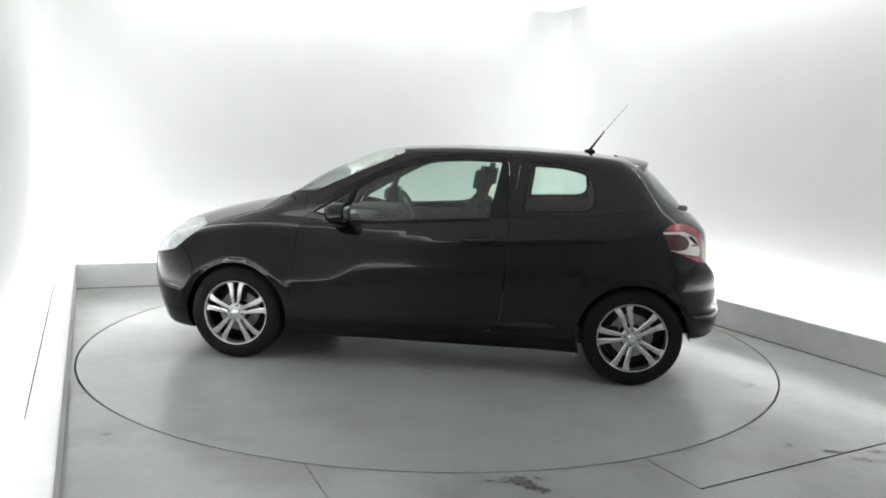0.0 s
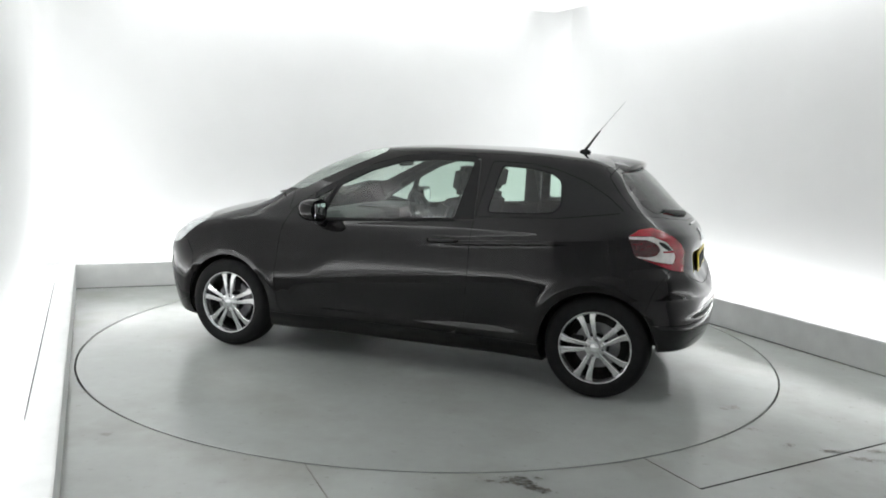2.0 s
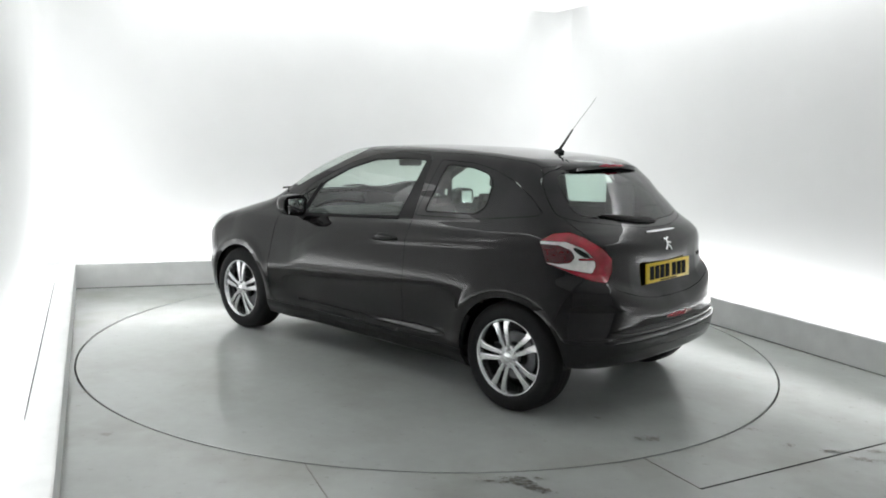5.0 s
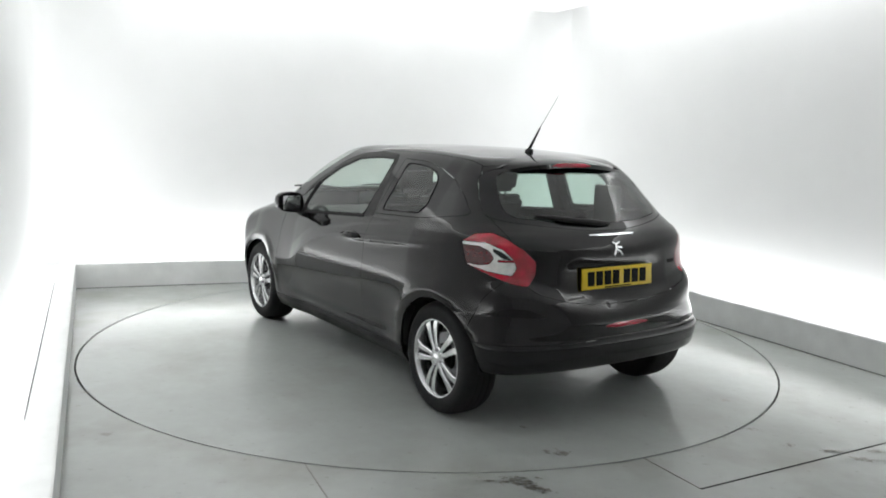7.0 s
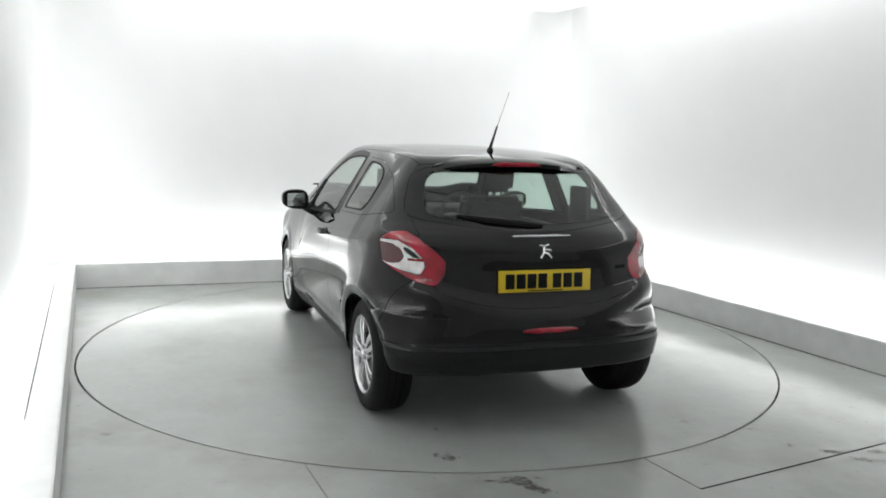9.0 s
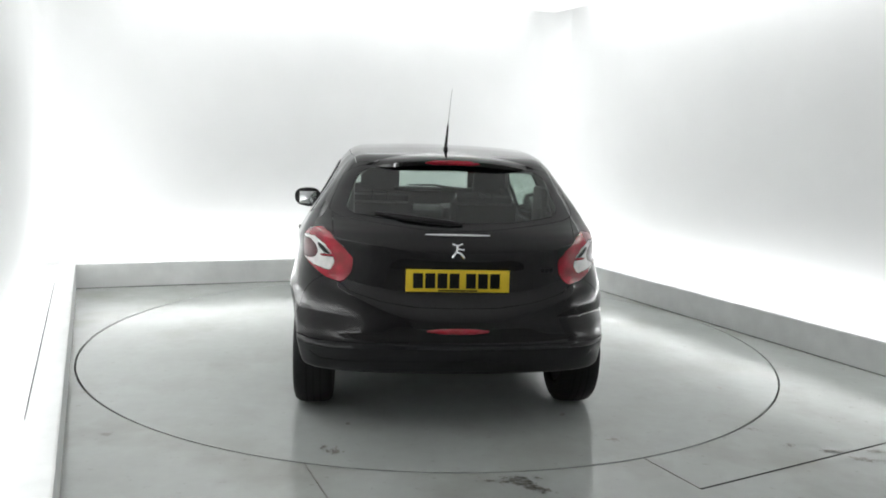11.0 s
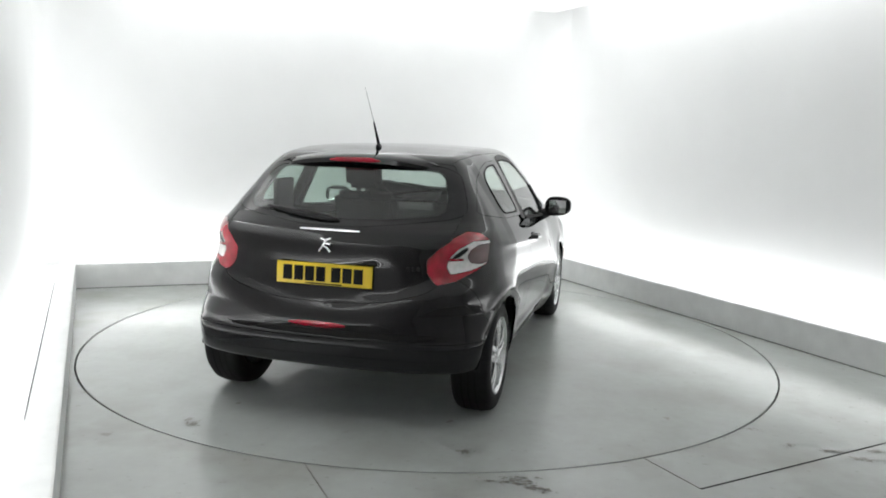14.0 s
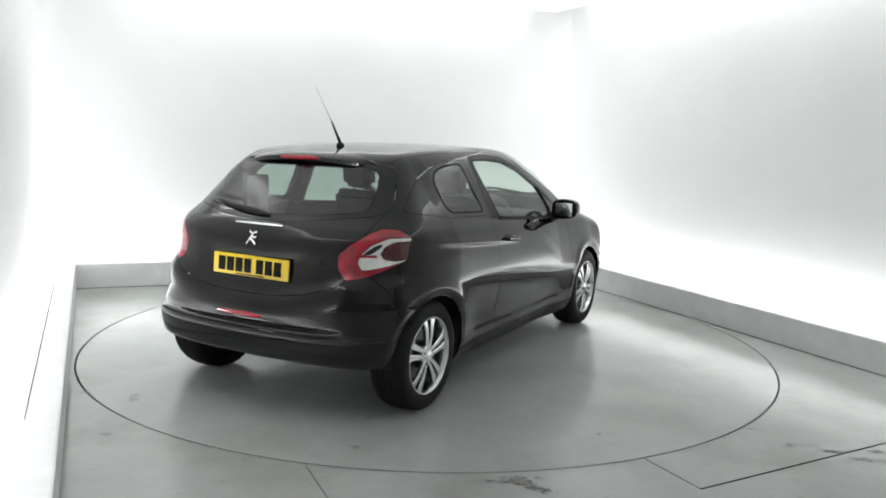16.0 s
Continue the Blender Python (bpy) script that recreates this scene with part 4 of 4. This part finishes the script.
def details(car, panels):
    # outside mirrors
    for s, door in ((1, panels["door"][0]), (-1, panels["door"][1])):
        mir = part("mirror_housing", shaped_mirror(s), PAINT, door, "gloss black door mirror")
        bm = bmesh.new()
        lo, hi = sorted((s * 0.815, s * 0.965))
        box(bm, (0.5143, lo + 0.012, 0.948), (0.519, hi - 0.012, 1.043), 0.0018)
        part("mirror_glass", bm, MIRROR, mir, "silver mirror glass")
        bm = bmesh.new()
        tube(bm, [(0.585, s * 0.76, 0.925), (0.58, s * 0.84, 0.955)], [0.045, 0.03], 10)
        part("mirror_foot", bm, PLASTIC, mir)
        bm = bmesh.new()
        tube(bm, [(0.652, s * 0.83, 0.975), (0.645, s * 0.90, 0.975), (0.60, s * 0.975, 0.98)], [0.008, 0.010, 0.006], 8)
        part("mirror_indicator", bm, CLEAR, mir, "clear repeater strip")
        # handle
        bm = bmesh.new()
        hy = skin_y(-0.315, 0.868)
        tube(bm, [(-0.215, s * (hy - 0.005), 0.862), (-0.24, s * (hy + 0.024), 0.864), (-0.32, s * (hy + 0.031), 0.868), (-0.39, s * (hy + 0.024), 0.871), (-0.41, s * (hy - 0.005), 0.872)], [0.013, 0.015, 0.017, 0.016, 0.013], 10)
        part("door_handle", bm, PAINT, door, "gloss black bar handle")
        bm = bmesh.new()
        bmesh.ops.create_uvsphere(bm, u_segments=20, v_segments=10, radius=1.0, matrix=Matrix.Translation((-0.315, s * (hy - 0.003), 0.868)) @ Matrix.Diagonal((0.088, 0.006, 0.030, 1)))
        part("handle_recess", bm, TRIM, door)
        for poly, owner in ((DOOR_GLASS, door), (FIXED_GLASS, door), (QUARTER_GLASS, panels["rear_quarter"][0 if s > 0 else 1])):
            bm = bmesh.new()
            tube(bm, [(x, s * (skin_y(x, z) - 0.001), z) for x, z in poly + poly[:1]], 0.0055, 6)
            part("window_rubber", bm, RUBBER, owner)
        bm = bmesh.new()
        tube(bm, [(0.600 - 0.086 * t, s * (skin_y(0.600 - 0.086 * t, 0.930 + 0.218 * t) + 0.001), 0.930 + 0.218 * t) for t in (0, 0.25, 0.5, 0.75, 1)], 0.0125, 8)
        part("window_divider", bm, PLASTIC, door, "black upright bar of the front window")
        # rubber line under the windows
        bm = bmesh.new()
        tube(bm, [(x, s * skin_y(x, 0.925 + 0.0667 * (0.585 - x)), 0.925 + 0.0667 * (0.585 - x)) for x in (0.60, 0.45, 0.3, 0.1, -0.1, -0.25, -0.37)], 0.008, 8)
        part("window_seal", bm, RUBBER, door)
    # number plate with its writing as bars
    tail = panels["tailgate"][0]
    tilt = 4
    plate = new("number_plate")
    plate.parent = car
    plate.matrix_basis = pose(-1.769, 0.0, 0.778, 0, tilt, 0)
    bm = bmesh.new()
    box(bm, (-0.004, -0.262, -0.056), (0.004, 0.262, 0.056), 0.002)
    part("plate_sheet", bm, YELLOW, plate, "yellow rear number plate")
    x = 0.225
    for i in range(7):
        bm = bmesh.new()
        box(bm, (-0.0062, x - 0.050, -0.038), (-0.003, x, 0.038), 0.0008)
        part("plate_bar", bm, INK, plate)
        x -= 0.061 + (0.022 if i == 3 else 0)
    bm = bmesh.new()
    box(bm, (-0.0058, -0.10, -0.052), (-0.003, 0.10, -0.0455))
    part("plate_bar", bm, INK, plate)
    # chrome strip, plain badge shape, model name bar
    bm = bmesh.new()
    tube(bm, [(skin_x(y, 1.0) - 0.003, y, 1.0) for y in (0.165, 0.08, 0.0, -0.08, -0.165)], [0.005, 0.008, 0.008, 0.008, 0.005], 8)
    part("chrome_strip", bm, CHROME, tail, "slim chrome strip")
    bm = bmesh.new()
    y0, z0 = 0.0, 0.928
    for pts in (((0.030, 0.030), (0.004, 0.022), (-0.022, 0.032)), ((0.004, 0.022), (0.010, -0.004), (0.030, -0.034)), ((0.010, -0.004), (-0.012, -0.014), (-0.030, -0.034)), ((0.006, 0.008), (-0.030, 0.004))):
        tube(bm, [(skin_x(y0 + a, z0 + b) - 0.003, y0 + a, z0 + b) for a, b in pts], 0.0065, 8)
    part("badge", bm, CHROME, tail, "plain chrome badge shape")
    bm = bmesh.new()
    for i in range(3):
        mx = skin_x(-0.44 - 0.024 * i, 0.832)
        box(bm, (mx - 0.004, -0.43 - 0.024 * i - 0.017, 0.822), (mx + 0.012, -0.43 - 0.024 * i, 0.842), 0.002)
    part("model_bar", bm, DARKMETAL, tail, "small dark model marking")
    # fog lamp, exhaust, wiper, high brake lamp, spoiler, aerial
    bm = bmesh.new()
    tube(bm, [(skin_x(y, 0.54) + 0.006, y, 0.54) for y in (0.155, 0.08, 0.0, -0.08, -0.155)], [0.008, 0.016, 0.017, 0.016, 0.008], 8)
    part("fog_lamp", bm, RED, panels["rear_bumper"][0], "slim red rear fog lamp")
    bm = bmesh.new()
    tube(bm, [(skin_x(y, z) - 0.012, y, z) for y, z in ((-0.03, 1.050), (0.04, 1.055), (0.14, 1.064), (0.26, 1.076), (0.36, 1.088), (0.42, 1.096))], [0.006, 0.017, 0.018, 0.016, 0.011, 0.006], 8)
    part("rear_wiper", bm, PLASTIC, tail, "black rear wiper arm")
    bm = bmesh.new()
    n, rows = 24, []
    for i in range(n + 1):
        y = -0.465 + 0.93 * i / n
        a = abs(y) / 0.465
        zt = 1.372 - 0.040 * a * a - 0.016 * a ** 6
        xe = -1.372 + 0.085 * a ** 4 + 0.02 * a * a
        sec = [(-1.16, zt + 0.030), (-1.28, zt + 0.014), (xe + 0.012, zt - 0.002), (xe, zt - 0.010), (xe + 0.004, zt - 0.034 + 0.016 * a ** 4), (xe + 0.03, zt - 0.043 + 0.022 * a ** 4), (-1.30, zt - 0.046 + 0.024 * a ** 4)]
        rows.append([bm.verts.new((px, y, pz)) for px, pz in sec])
    for a, b in zip(rows, rows[1:]):
        for k in range(6):
            bm.faces.new((a[k], a[k + 1], b[k + 1], b[k]))
    bm.faces.new(rows[0][::-1])
    bm.faces.new(rows[-1])
    bmesh.ops.recalc_face_normals(bm, faces=bm.faces[:])
    sp = part("spoiler", bm, PAINT, tail, "black roof spoiler")
    bm = bmesh.new()
    tube(bm, [(-1.357, 0.155, 1.350), (-1.366, 0.08, 1.353), (-1.369, 0.0, 1.354), (-1.366, -0.08, 1.353), (-1.357, -0.155, 1.350)], [0.010, 0.0135, 0.0135, 0.0135, 0.010], 8)
    part("high_brake_lamp", bm, RED, sp, "red high-level brake lamp")
    bm = bmesh.new()
    bmesh.ops.create_uvsphere(bm, u_segments=16, v_segments=8, radius=1, matrix=Matrix.Translation((-0.985, 0, 1.420)) @ Matrix.Diagonal((0.038, 0.014, 0.018, 1)))
    aerial = part("aerial", bm, PLASTIC, car, "black roof aerial with thin whip")
    bm = bmesh.new()
    tube(bm, [(-0.985, 0, 1.432), (-1.03, 0, 1.495), (-1.075, 0, 1.56)], [0.010, 0.007, 0.005], 8)
    tube(bm, [(-1.07, 0, 1.555), (-1.228, 0, 1.75)], [0.0015, 0.0009], 6)
    part("aerial_whip", bm, PLASTIC, aerial)
    # front: grille, wipers at the screen foot
    bm = bmesh.new()
    cols = []
    for i in range(13):
        y = -0.42 + 0.07 * i
        cols.append([bm.verts.new((skin_front(y, z) + 0.003, y, z)) for z in (0.30, 0.35, 0.40, 0.45, 0.50)])
    for a, b in zip(cols, cols[1:]):
        for k in range(4):
            bm.faces.new((a[k], b[k], b[k + 1], a[k + 1]))
    got = bmesh.ops.extrude_face_region(bm, geom=bm.faces[:])
    bmesh.ops.translate(bm, verts=[v for v in got["geom"] if isinstance(v, bmesh.types.BMVert)], vec=(-0.02, 0, 0))
    bmesh.ops.recalc_face_normals(bm, faces=bm.faces[:])
    part("grille", bm, PLASTIC, car, "black lower grille")
    for y in (0.28, -0.30):
        bm = bmesh.new()
        tube(bm, [(1.06, y, 1.055), (1.00, y + 0.18, 1.085), (0.94, y + 0.40, 1.085)], [0.012, 0.009, 0.006], 8)
        part("front_wiper", bm, PLASTIC, car)


def shaped_mirror(s):
    bm = bmesh.new()
    bmesh.ops.create_uvsphere(bm, u_segments=28, v_segments=16, radius=1.0)
    for v in bm.verts:
        x, y, z = v.co
        e = lambda a, p: math.copysign(abs(a) ** p, a)
        x, y, z = e(x, 0.8), e(y, 0.7), e(z, 0.75)
        if x < 0:
            x = -0.30 * min(1.0, -3 * x)
        taper = 1 - 0.18 * (y * 0.5 + 0.5)
        v.co = (0.550 + 0.115 * x * taper, s * (0.893 + 0.098 * y), 0.998 + 0.080 * z * taper + 0.004 * y)
    if s < 0:
        bmesh.ops.reverse_faces(bm, faces=bm.faces[:])
    return bm


def build_car():
    car = tagged(new("car"), "glossy black three-door hatchback with silver alloy wheels on the turntable", "car")
    panels = car_body(car)
    wheels(car)
    interior(car)
    details(car, panels)
    return car


room()
table = turntable()
the_car = build_car()
for tx, ty, tr, tk in ((-2.145, 0.64, 0.035, 1.0), (-2.10, 0.69, 0.02, 1.4), (-2.03, -0.76, 0.028, 1.2), (-1.66, -0.59, 0.018, 1.6), (-1.79, 0.58, 0.015, 1.5), (-1.2, -1.7, 0.02, 1.5)):
    scuff(tx, ty, tr, tk, table)


def motions():
    times = [0.5 * i for i in range(33)]
    walk(table, [(t, pose(0, 0, 0, 0, 0, heading(t))) for t in times])
    walk(the_car, [(t, pose(0, 0, 0, 0, 0, heading(t)) @ pose(OFFX, OFFY, 0)) for t in times])


motions()
